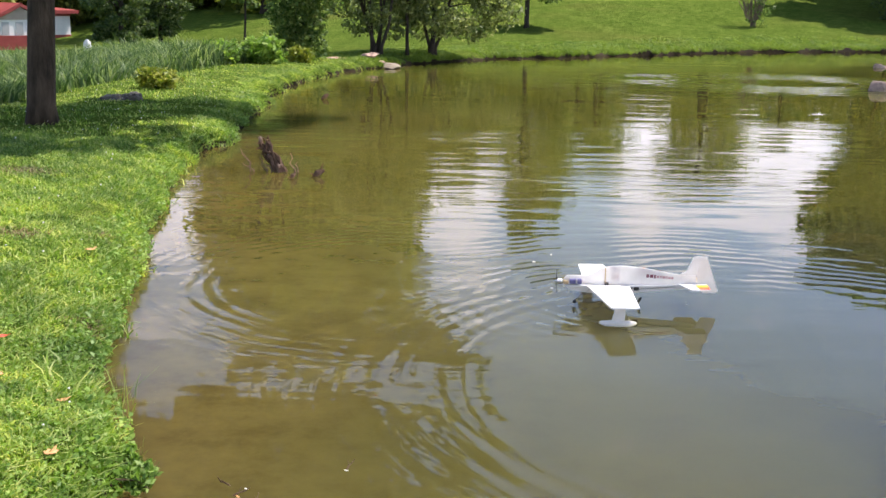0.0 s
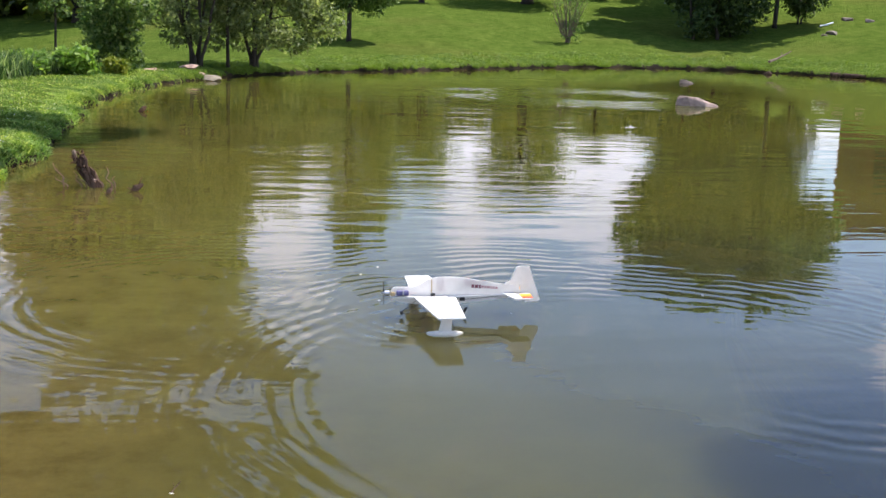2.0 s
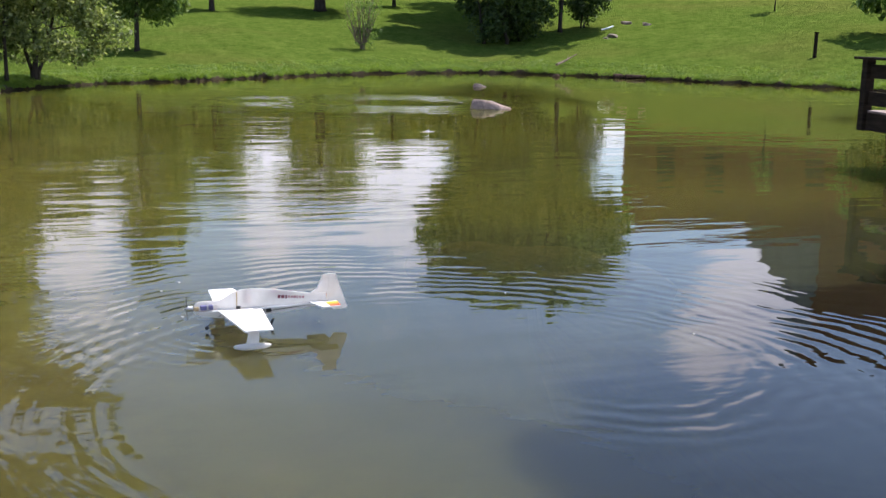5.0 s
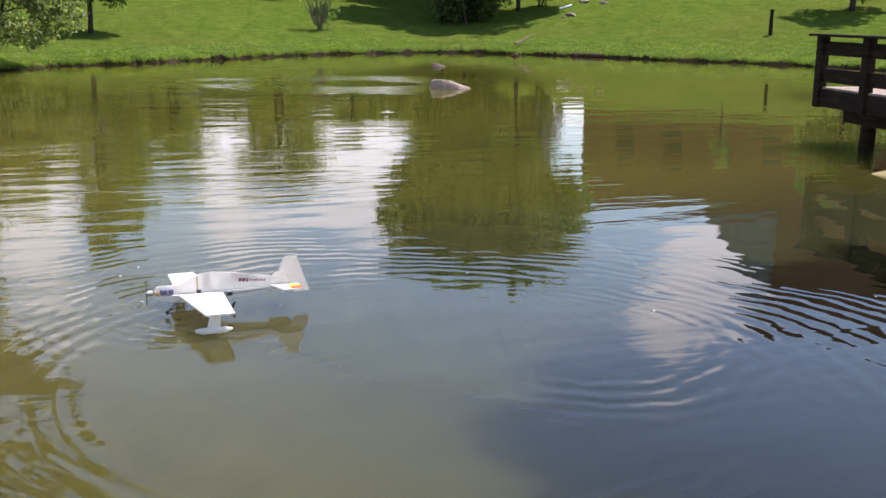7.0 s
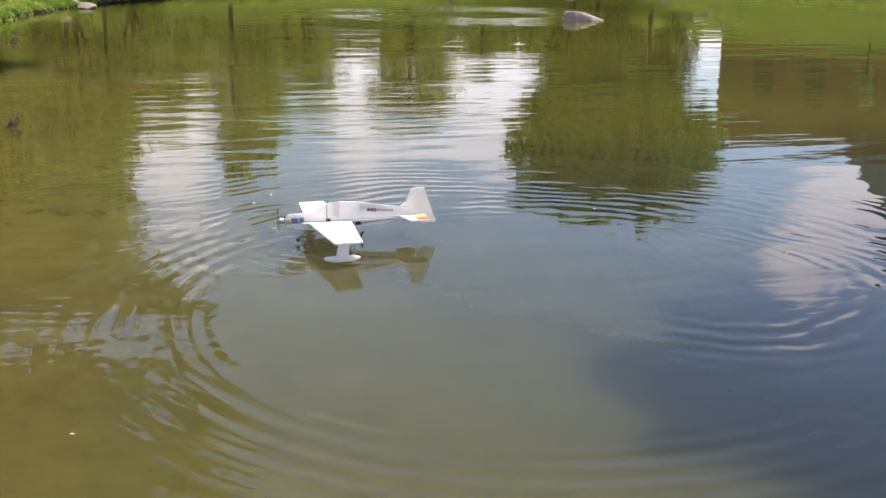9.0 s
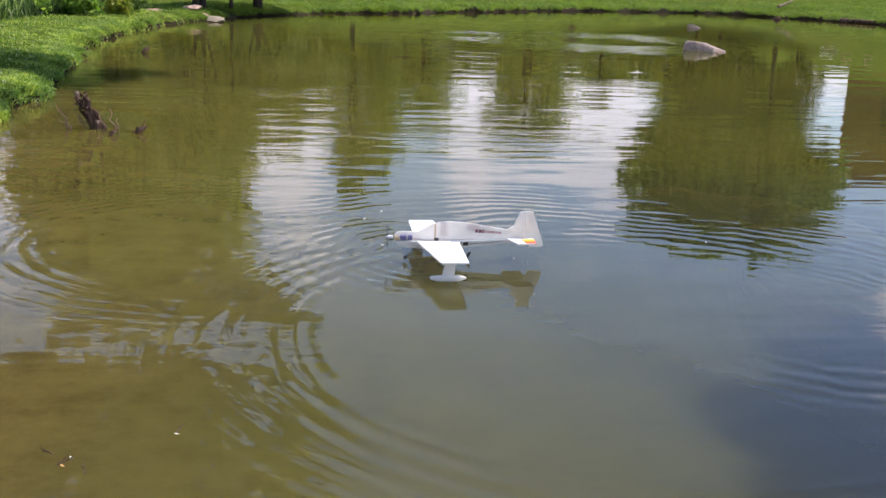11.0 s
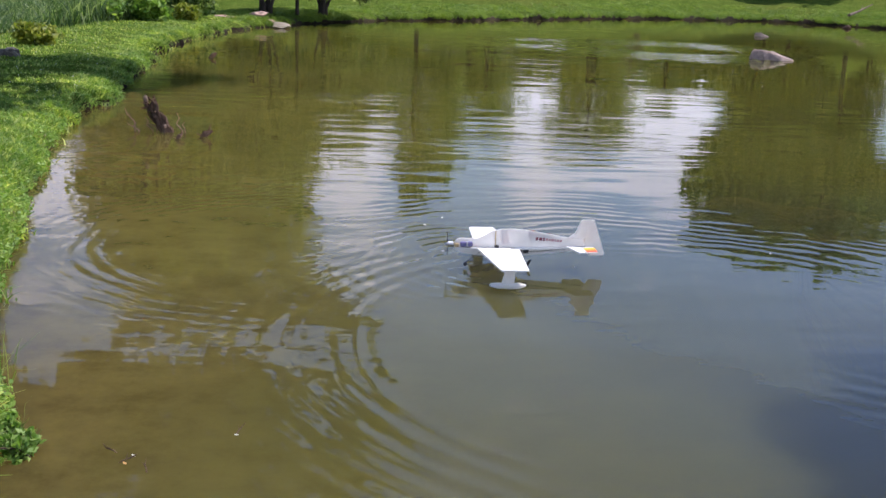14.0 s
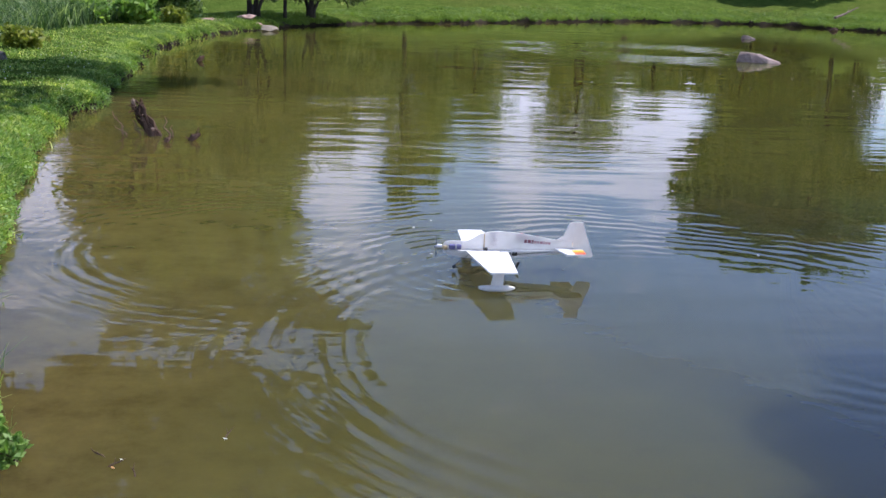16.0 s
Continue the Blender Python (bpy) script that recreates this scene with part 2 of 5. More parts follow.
    for nm, val in (("From Min", 0.2), ("From Max", 3.4)):
        shade_east.inputs[nm].default_value = val
    k.link(sep.outputs["X"], shade_east.inputs["Value"])
    open_water = k.mix(shade_east.outputs[0], (0.074, 0.072, 0.021), (0.040, 0.042, 0.017))
    far_murk = k.math("MAXIMUM", murk.outputs[0], smooth(k.math("ADD", sep.outputs["Y"], k.math("MULTIPLY", k.noise(scaled(0.3, 0.3), 1.0, 3), 2.0)), 9.2, 12.2, 0.0, 0.65))
    deep = k.mix(far_murk, open_water, (0.112, 0.108, 0.019))
    silt = k.mix(at.outputs["Fac"], deep, (0.142, 0.105, 0.031))
    mottle = k.ramp(k.noise(scaled(3.2, 3.2), 1.0, 7, 0.7), [(0.36, (0.68, 0.65, 0.62)), (0.5, (1.0, 1.0, 1.0)), (0.66, (1.25, 1.24, 1.18))])
    silt = k.mix(k.math("POWER", at.outputs["Fac"], 0.8), silt, k.mix(1.0, silt, mottle, "MULTIPLY"))
    dif = k.n("ShaderNodeBsdfPrincipled", Roughness=1.0)
    dif.subsurface_method = "BURLEY"
    dif.inputs["Specular IOR Level"].default_value = 0.0
    dif.inputs["Subsurface Weight"].default_value = 1.0
    dif.inputs["Subsurface Radius"].default_value = (1.0, 0.9, 0.5)
    dif.inputs["Subsurface Scale"].default_value = 1.0
    k.link(k.mix(1.0, silt, cloudy, "MULTIPLY"), dif.inputs["Base Color"])
    clear = k.n("ShaderNodeBsdfTransparent")
    clear.inputs["Color"].default_value = (0.62, 0.52, 0.26, 1)
    body = k.n("ShaderNodeMixShader", Fac=0.32)
    k.link(dif.outputs[0], body.inputs[1])
    k.link(clear.outputs[0], body.inputs[2])
    gl = k.n("ShaderNodeBsdfGlossy", Roughness=0.006)
    k.link(nrm, gl.inputs["Normal"])
    fr = k.n("ShaderNodeFresnel", IOR=1.333)
    k.link(nrm, fr.inputs["Normal"])
    top = k.n("ShaderNodeMixShader")
    k.link(fr.outputs[0], top.inputs["Fac"])
    k.link(body.outputs[0], top.inputs[1])
    k.link(gl.outputs[0], top.inputs[2])
    k.link(top.outputs[0], k.out.inputs["Surface"])
    return k.m


def mat_bark(name, c1, c2):
    k = Mat(name)
    v = k.coords("Object", (1, 1, 0.22))
    a = k.noise(v, 9.0, 6, 0.65)
    b = k.noise(v, 40.0, 3)
    col = k.ramp(a, [(0.35, c1), (0.65, c2)])
    return k.surface(col, 0.9, 0, k.bump(k.math("ADD", a, k.math("MULTIPLY", b, 0.3)), 0.9, 0.03), 0.2)


M_LAWN, M_MUD, M_WATER = mat_grass_ground(), mat_mud(), mat_water()
M_BLADE = mat_leaf("grass_blades", (0.10, 0.188, 0.021), (0.20, 0.32, 0.046), (0.49, 0.53, 0.20), 0.45, 0.9)
M_WEED = mat_leaf("broad_weed_leaf", (0.10, 0.20, 0.03), (0.20, 0.33, 0.06), (0.33, 0.45, 0.14), 0.4, 0.5)
M_STRAW = mat_leaf("dry_thatch", (0.10, 0.075, 0.03), (0.22, 0.17, 0.075), (0.40, 0.33, 0.17), 0.2)
M_BLADE_FAR = mat_leaf("rough_grass", (0.10, 0.17, 0.022), (0.165, 0.255, 0.036), (0.26, 0.33, 0.075), 0.4)
M_REED = mat_leaf("reed_leaf", (0.035, 0.08, 0.02), (0.082, 0.15, 0.045), (0.30, 0.37, 0.18), 0.4)
M_LEAF_A = mat_leaf("leaf_mid_green", (0.06, 0.115, 0.03), (0.13, 0.205, 0.06), (0.29, 0.35, 0.14), 0.55)
M_LEAF_B = mat_leaf("leaf_olive", (0.085, 0.12, 0.04), (0.19, 0.23, 0.085), (0.40, 0.43, 0.22), 0.5)
M_LEAF_F = mat_leaf("leaf_deep_green", (0.032, 0.066, 0.022), (0.075, 0.125, 0.04), (0.17, 0.22, 0.09), 0.4)
M_LEAF_C = mat_leaf("leaf_dark", (0.02, 0.042, 0.012), (0.048, 0.085, 0.022), (0.11, 0.16, 0.045), 0.35)
M_LEAF_D = mat_leaf("leaf_woodland", (0.075, 0.105, 0.02), (0.17, 0.215, 0.04), (0.31, 0.34, 0.08), 0.5)
M_LEAF_Y = mat_leaf("leaf_yellow_green", (0.10, 0.15, 0.015), (0.22, 0.26, 0.03), (0.36, 0.36, 0.06))
M_LEAF_W = mat_leaf("leaf_willow", (0.065, 0.115, 0.03), (0.14, 0.215, 0.06), (0.27, 0.34, 0.13), 0.5)
M_BARK = mat_bark("bark_grey_brown", (0.021, 0.015, 0.009), (0.072, 0.051, 0.032))
M_BARK_D = mat_bark("bark_dark", (0.022, 0.018, 0.014), (0.06, 0.048, 0.038))
M_DEADWOOD = mat_bark("dead_wood", (0.022, 0.013, 0.009), (0.17, 0.105, 0.07))
M_DRYTWIG = mat_bark("dry_twig", (0.11, 0.08, 0.06), (0.25, 0.185, 0.14))
M_ROCK = mat_plain("pink_granite", (0.17, 0.115, 0.092), (0.39, 0.288, 0.238), 5.0, 0.8, 0, 0.7, 0.03)
M_ROCKG = mat_plain("grey_stone", (0.03, 0.026, 0.02), (0.17, 0.148, 0.11), 9.0, 0.85, 0, 0.7, 0.03)
M_ROCKP = mat_plain("pale_stone", (0.12, 0.095, 0.065), (0.28, 0.235, 0.165), 4.0, 0.85, 0, 0.6, 0.02)
M_ROCKW = mat_plain("silted_stone", (0.18, 0.135, 0.05), (0.32, 0.24, 0.095), 4.0, 0.8, 0, 0.5, 0.02)
M_PATH = mat_plain("pink_gravel", (0.36, 0.22, 0.16), (0.52, 0.35, 0.27), 9.0, 0.9, 0, 0.6, 0.01)
M_DOCK = mat_plain("weathered_deck_timber", (0.011, 0.008, 0.006), (0.036, 0.026, 0.018), 3.0, 0.95, 0, 0.5, 0.004, (1, 1, 6), 0.1)
M_DECK = mat_plain("worn_pink_boards", (0.20, 0.145, 0.125), (0.31, 0.24, 0.21), 4.0, 0.8, 0, 0.5, 0.004, (1, 6, 6))
def mat_foam(name, through_light):
    """Thin white foam sheet that lets some light through."""
    k = Mat(name)
    v = k.coords("Object")
    col = k.ramp(k.noise(v, 14.0, 4), [(0.34, (0.85, 0.825, 0.78)), (0.66, (0.92, 0.90, 0.86))])
    p = k.n("ShaderNodeBsdfPrincipled", Roughness=0.5)
    k.link(col, p.inputs["Base Color"])
    tr = k.n("ShaderNodeBsdfTranslucent")
    k.link(col, tr.inputs["Color"])
    mx = k.n("ShaderNodeMixShader", Fac=through_light)
    k.link(p.outputs[0], mx.inputs[1])
    k.link(tr.outputs[0], mx.inputs[2])
    k.link(mx.outputs[0], k.out.inputs["Surface"])
    return k.m


M_FOAM = mat_foam("white_foam_sheet", 0.45)
# the same foam made less see-through, so that the mirrored undersides look shaded
M_FOAM_DIM = mat_foam("white_foam_dim", 0.16)
M_TAPE_R = mat_plain("red_tape", (0.55, 0.03, 0.02), (0.66, 0.05, 0.03), 20, 0.35)
M_TAPE_Y = mat_plain("yellow_tape", (0.78, 0.48, 0.02), (0.85, 0.58, 0.04), 20, 0.35)
M_TAPE_O = mat_plain("orange_tape", (0.75, 0.16, 0.02), (0.82, 0.22, 0.03), 20, 0.35)
M_INK = mat_plain("dark_print", (0.20, 0.05, 0.07), (0.28, 0.08, 0.10), 20, 0.5)
M_PINK = mat_plain("faded_print", (0.52, 0.24, 0.25), (0.64, 0.36, 0.36), 20, 0.5)
M_BLACK = mat_plain("black_plastic", (0.012, 0.012, 0.013), (0.03, 0.03, 0.032), 30, 0.4)
M_CARBON = mat_plain("carbon_rod", (0.02, 0.02, 0.02), (0.04, 0.04, 0.04), 30, 0.35)
M_METAL = mat_plain("motor_metal", (0.45, 0.45, 0.46), (0.62, 0.62, 0.63), 40, 0.3, 1.0)
M_BLUE = mat_plain("blue_battery_wrap", (0.08, 0.08, 0.24), (0.22, 0.2, 0.34), 30, 0.3)
M_WOOD = mat_plain("light_ply", (0.5, 0.36, 0.18), (0.62, 0.46, 0.26), 12, 0.6)
M_BRICK = mat_plain("brown_brick", (0.20, 0.078, 0.036), (0.30, 0.122, 0.06), 2.0, 0.9, 0, 0.3, 0.01)
M_SLATE = mat_plain("grey_shingle", (0.20, 0.205, 0.21), (0.30, 0.305, 0.31), 2.0, 0.85, 0, 0.4, 0.01)
M_REDP = mat_plain("red_paint", (0.24, 0.035, 0.03), (0.33, 0.06, 0.05), 2.0, 0.6)
M_WHITEP = mat_plain("white_paint", (0.72, 0.71, 0.69), (0.82, 0.81, 0.79), 2.0, 0.6)
M_GREYP = mat_plain("grey_siding", (0.34, 0.345, 0.35), (0.44, 0.445, 0.45), 2.0, 0.7)
M_TANROOF = mat_plain("tan_shingle", (0.34, 0.27, 0.22), (0.46, 0.38, 0.31), 2.0, 0.85)
M_DARKWOOD = mat_plain("dark_fence_wood", (0.03, 0.026, 0.022), (0.07, 0.06, 0.05), 2.0, 0.85)
M_GLASS = mat_plain("dark_window_glass", (0.02, 0.024, 0.028), (0.04, 0.045, 0.05), 3, 0.08)
M_MATTE_PANE = mat_plain("matte_brown_pane", (0.06, 0.045, 0.03), (0.09, 0.066, 0.044), 9, 0.7)
M_SILVER = mat_plain("silver_car_paint", (0.5, 0.51, 0.53), (0.58, 0.59, 0.6), 2.0, 0.3, 0.5)
M_CARDARK = mat_plain("dark_car_paint", (0.03, 0.035, 0.05), (0.05, 0.055, 0.07), 2.0, 0.3, 0.3)
M_PIPE = mat_plain("pale_blue_plastic", (0.5, 0.58, 0.62), (0.66, 0.72, 0.75), 6, 0.45)
M_DRYLEAF = mat_plain("dry_leaf", (0.42, 0.2, 0.07), (0.62, 0.34, 0.14), 30, 0.8)
M_REDLEAF = mat_plain("red_leaf", (0.5, 0.05, 0.02), (0.65, 0.10, 0.04), 30, 0.7)
M_PETAL = mat_plain("pale_petal", (0.62, 0.6, 0.52), (0.78, 0.76, 0.68), 30, 0.7)
M_CONC = mat_plain("pale_concrete", (0.5, 0.5, 0.48), (0.66, 0.66, 0.63), 6, 0.85)


# ---------------------------------------------------------------- mesh helpers
def mesh_from(name, verts, faces, mats, smooth=False):
    me = bpy.data.meshes.new(name)
    me.from_pydata(verts, [], faces)
    for m in mats if isinstance(mats, (list, tuple)) else [mats]:
        me.materials.append(m)
    if smooth:
        me.polygons.foreach_set("use_smooth", [True] * len(me.polygons))
    me.update()
    return me


def part(name, bm, material, parent, label="", smooth=False):
    """Links a bmesh as one mesh object under a thing or a part."""
    me = bpy.data.meshes.new(name)
    bm.to_mesh(me)
    bm.free()
    me.materials.append(material)
    if smooth:
        me.polygons.foreach_set("use_smooth", [True] * len(me.polygons))
    ob = new(name, me)
    if parent is not None:
        ob.parent = parent
    return tagged(ob, label)


def mpart(name, me, parent, label=""):
    ob = new(name, me)
    if parent is not None:
        ob.parent = parent
    return tagged(ob, label)


def thing(name, m, label, category, group="", kind=""):
    ob = new(name)
    ob.empty_display_size = 0.2
    ob.matrix_world = m
    return tagged(ob, label, category, group, kind)


def box(bm, lo, hi, bevel=0.0, m=None):
    r = bmesh.ops.create_cube(bm, size=1.0)
    c = [(a + b) / 2 for a, b in zip(lo, hi)]
    s = [b - a for a, b in zip(lo, hi)]
    mat = Matrix.Translation(c) @ Matrix.Diagonal((*s, 1))
    if m is not None:
        mat = m @ mat
    bmesh.ops.transform(bm, matrix=mat, verts=r["verts"])
    if bevel:
        es = list({e for v in r["verts"] for e in v.link_edges})
        bmesh.ops.bevel(bm, geom=es, offset=bevel, segments=1, affect="EDGES", profile=0.5)
    return bm


def boxed(lo, hi, bevel=0.0):
    return box(bmesh.new(), lo, hi, bevel)


def prism(outline, lo, hi, axis="y"):
    """An outline in the plane across axis, drawn out from lo to hi."""
    bm = bmesh.new()
    n = len(outline)

    def p3(a, b, c):
        return {"y": (a, c, b), "z": (a, b, c), "x": (c, a, b)}[axis]
    A = [bm.verts.new(p3(a, b, lo)) for a, b in outline]
    B = [bm.verts.new(p3(a, b, hi)) for a, b in outline]
    bm.faces.new(A)
    bm.faces.new(list(reversed(B)))
    for i in range(n):
        j = (i + 1) % n
        bm.faces.new((A[j], A[i], B[i], B[j]))
    bmesh.ops.recalc_face_normals(bm, faces=bm.faces)
    return bm


def tube(bm, pts, radii, seg=8, cap=True):
    """A tapered tube along points."""
    rings = []
    pts = [Vector(p) for p in pts]
    for i, p in enumerate(pts):
        d = (pts[min(i + 1, len(pts) - 1)] - pts[max(i - 1, 0)]).normalized()
        a = d.orthogonal().normalized()
        if rings:
            a = (last - d * last.dot(d)).normalized()
        last = a
        b = d.cross(a)
        rings.append([bm.verts.new(p + (a * math.cos(2 * math.pi * k / seg) + b * math.sin(2 * math.pi * k / seg)) * radii[i]) for k in range(seg)])
    for r0, r1 in zip(rings, rings[1:]):
        for k in range(seg):
            bm.faces.new((r0[k], r0[(k + 1) % seg], r1[(k + 1) % seg], r1[k]))
    if cap:
        bm.faces.new(list(reversed(rings[0])))
        bm.faces.new(rings[-1])
    return bm


def rock_mesh(size, seed, rough=0.35, sub=3):
    bm = bmesh.new()
    bmesh.ops.create_icosphere(bm, subdivisions=sub, radius=1.0)
    off = Vector((seed * 7.3, seed * 3.1, seed * 1.7))
    for v in bm.verts:
        n1 = noise.noise(v.co * 1.1 + off)
        n2 = noise.noise(v.co * 3.2 + off)
        n3 = noise.voronoi(v.co * 1.6 + off)[0][0]
        k = 1 + rough * (n1 + 0.45 * n2 + 0.9 * (n3 - 0.4) + 0.22 * noise.noise(v.co * 8 + off))
        v.co = Vector((v.co.x * k * size[0], v.co.y * k * size[1], max(v.co.z * k, -0.45) * size[2]))
    return bm


def angular_rock(size, seed, lean=0.0, corners=15):
    """A broken, faceted rock: the hull of scattered points; lean drops the top to one side."""
    rng = np.random.default_rng(seed)
    pts = []
    for i in range(corners):
        d = rng.normal(size=3)
        d /= np.abs(d).max() ** 0.2 * np.linalg.norm(d) ** 0.8
        d *= 0.78 + 0.34 * rng.random()
        pts.append((d[0] * size[0], d[1] * size[1], max(d[2], -0.45) * (1 - lean * d[0]) * size[2]))
    return hull_rock(pts, size, seed)


def hull_rock(pts, size, seed, rough=1.0):
    """The hull of some corners, its edges broken and its faces worn by small noise."""
    bm = bmesh.new()
    for p in pts:
        bm.verts.new(p)
    bmesh.ops.convex_hull(bm, input=list(bm.verts))
    bmesh.ops.delete(bm, geom=[v for v in bm.verts if not v.link_faces], context="VERTS")
    bmesh.ops.triangulate(bm, faces=list(bm.faces))
    bmesh.ops.bevel(bm, geom=list(bm.edges), offset=min(size) * 0.07, segments=1, affect="EDGES")
    bmesh.ops.triangulate(bm, faces=list(bm.faces))
    bmesh.ops.subdivide_edges(bm, edges=[e for e in bm.edges if e.calc_length() > max(size) * 0.25], cuts=2, use_grid_fill=True)
    off = Vector((seed * 7.3, seed * 3.1, seed * 1.7))
    for v in bm.verts:
        v.co += v.co.normalized() * min(size) * rough * (0.10 * noise.noise(v.co * (2.2 / max(size)) + off) + 0.09 * noise.noise(v.co * (7 / max(size)) + off))
    bmesh.ops.recalc_face_normals(bm, faces=list(bm.faces))
    return bm


def leaf_cloud(rng, blobs, count, size, long=1.6, shell=0.55, droop=0.0):
    """Leaves as small folded quads scattered through ellipsoid blobs (x, y, z, rx, ry, rz), ragged at the edges."""
    blobs = np.array(blobs, float)
    w = (blobs[:, 3] * blobs[:, 4] * blobs[:, 5]) ** (2 / 3)
    pick = rng.choice(len(blobs), count, p=w / w.sum())
    d = rng.normal(size=(count, 3))
    d /= np.linalg.norm(d, axis=1)[:, None]
    r = (shell + (1 - shell) * rng.random(count)) * (0.82 + 0.36 * rng.random(count))
    # small twig clusters
    nc = max(count // 14, 1)
    cl = rng.integers(0, nc, count)
    jit = rng.normal(size=(count, 3)) * 0.06
    dd = rng.normal(size=(nc, 3))
    dd /= np.linalg.norm(dd, axis=1)[:, None]
    rr = shell + (1 - shell) * rng.random(nc) ** 0.7
    rr *= 0.8 + 0.4 * rng.random(nc)
    pickc = rng.choice(len(blobs), nc, p=w / w.sum())
    use = rng.random(count) < 0.7
    pick = np.where(use, pickc[cl], pick)
    d = np.where(use[:, None], dd[cl] + jit * 2.0, d)
    r = np.where(use, rr[cl], r)
    c = blobs[pick, :3] + d * r[:, None] * blobs[pick, 3:]
    a = rng.normal(size=(count, 3))
    a[:, 2] -= droop
    a /= np.linalg.norm(a, axis=1)[:, None]
    b = np.cross(a, rng.normal(size=(count, 3)) + np.array([0, 0, 0.8]))
    b /= np.linalg.norm(b, axis=1)[:, None]
    s = size * (0.6 + 0.8 * rng.random(count))[:, None]
    nrm = np.cross(a, b)
    v = np.empty((count, 4, 3))
    v[:, 0] = c - a * s * long * 0.5
    v[:, 1] = c + b * s * 0.5 + nrm * s * 0.12
    v[:, 2] = c + a * s * long * 0.5
    v[:, 3] = c - b * s * 0.5 + nrm * s * 0.12
    return v.reshape(-1, 3), np.arange(count * 4).reshape(-1, 4)


def quads_mesh(name, v, f, mat):
    me = bpy.data.meshes.new(name)
    n = len(v)
    me.vertices.add(n)
    me.vertices.foreach_set("co", np.asarray(v, np.float32).ravel())
    k = f.shape[1]
    me.loops.add(f.size)
    me.loops.foreach_set("vertex_index", f.ravel().astype(np.int32))
    me.polygons.add(len(f))
    me.polygons.foreach_set("loop_start", np.arange(0, f.size, k, dtype=np.int32))
    me.materials.append(mat)
    me.update(calc_edges=True)
    me.validate()
    return me


def blades(rng, x, y, z, height, width, lean):
    """Grass blades as bent slivers, three corners and a tip each."""
    n = len(x)
    th = rng.random(n) * 2 * math.pi
    h = height * (0.55 + 0.9 * rng.random(n))
    w = width * (0.7 + 0.6 * rng.random(n))
    l = lean * h * rng.random(n)
    la = rng.random(n) * 2 * math.pi
    base = np.stack([x, y, z], 1)
    side = np.stack([np.cos(th), np.sin(th), np.zeros(n)], 1) * (w / 2)[:, None]
    bend = np.stack([np.cos(la) * l, np.sin(la) * l, np.zeros(n)], 1)
    up = np.array([0, 0, 1.0])
    mid = base + bend * 0.45 + up * (h * 0.6)[:, None]
    tip = base + bend * 1.25 + up * (h * (1 - 0.25 * lean * rng.random(n)))[:, None]
    v = np.empty((n, 6, 3))
    v[:, 0], v[:, 1] = base - side, base + side
    v[:, 2], v[:, 3] = mid - side * 0.85, mid + side * 0.85
    v[:, 4], v[:, 5] = tip - side * 0.12, tip + side * 0.12
    k = np.arange(n)[:, None] * 6
    f = np.concatenate([k + np.array([[0, 1, 3, 2]]), k + np.array([[2, 3, 5, 4]])], 1).reshape(-1, 4)
    return v.reshape(-1, 3), f


# ---------------------------------------------------------------- the lie of the land
CENTRE = (11.0, 25.0)
SHORE = [(-1.4, 2.5), (-1.22, 3.8), (-1.38, 4.4), (-1.62, 4.9), (-1.78, 5.4), (-2.02, 6.4), (-2.16, 7.5), (-2.5, 9.0), (-2.85, 11.2), (-3.1, 12.9),
         (-2.95, 14.9), (-3.3, 19.2), (-3.6, 23.6), (-3.25, 27.3), (-2.45, 31.0), (-1.5, 33.4), (1.4, 38.0), (4.5, 40.0), (8.5, 43.6),
         (14.3, 48.3), (20.4, 50.2), (24.4, 46.3), (27.1, 40.8), (30.0, 36.2), (30.5, 27.0), (27.0, 17.0), (20.0, 9.0), (10.0, 3.5),
         (4.5, 1.7), (1.2, 1.45)]
_sh = np.array(SHORE)
_phi = np.unwrap(np.arctan2(_sh[:, 1] - CENTRE[1], _sh[:, 0] - CENTRE[0]))
_rad = np.hypot(_sh[:, 0] - CENTRE[0], _sh[:, 1] - CENTRE[1])
_o = np.argsort(np.mod(_phi, 2 * math.pi))
_ph, _rd = np.mod(_phi, 2 * math.pi)[_o], _rad[_o]
_ph3 = np.concatenate([_ph - 2 * math.pi, _ph, _ph + 2 * math.pi])
_rd3 = np.concatenate([_rd, _rd, _rd])
_fine = np.linspace(-1, 2 * math.pi + 1, 6000)
_lin = np.interp(_fine, _ph3, _rd3)
_kern = np.hanning(41)
_smooth = np.convolve(np.pad(_lin, 20, mode="edge"), _kern / _kern.sum(), "valid")
_wig = sum(a * np.sin(_fine * k + p) for a, k, p in ((0.10, 61, 0.3), (0.07, 97, 1.1), (0.06, 173, 2.0), (0.05, 311, 0.7), (0.035, 523, 4.0)))
_smooth = _smooth + _wig * (1 - 0.65 * np.clip(1 - (np.abs(np.degrees(np.mod(_fine, 2 * math.pi)) - 233) - 8) / 6, 0, 1))


def shore_radius(phi):
    return np.interp(np.mod(phi, 2 * math.pi), _fine, _smooth)


SLOPES = [(-60, .04), (-20, .10), (0, .16), (40, .17), (58, .155), (68, .14), (80, .135), (94, .115), (102, .075), (110, .058), (118, .047), (126, .02), (132, .0), (150, .0), (180, .003), (215, .006), (240, .02), (300, .04), (340, .10), (380, .16)]


def slope_at(phi):
    d = np.mod(np.degrees(phi) + 60, 360) - 60
    return np.interp(d, [a for a, _ in SLOPES], [b for _, b in SLOPES])


BANK = ([0.0, 0.05, 0.14, 0.32, 0.8, 2], [0.0, .08, .14, .2, .27, .31])


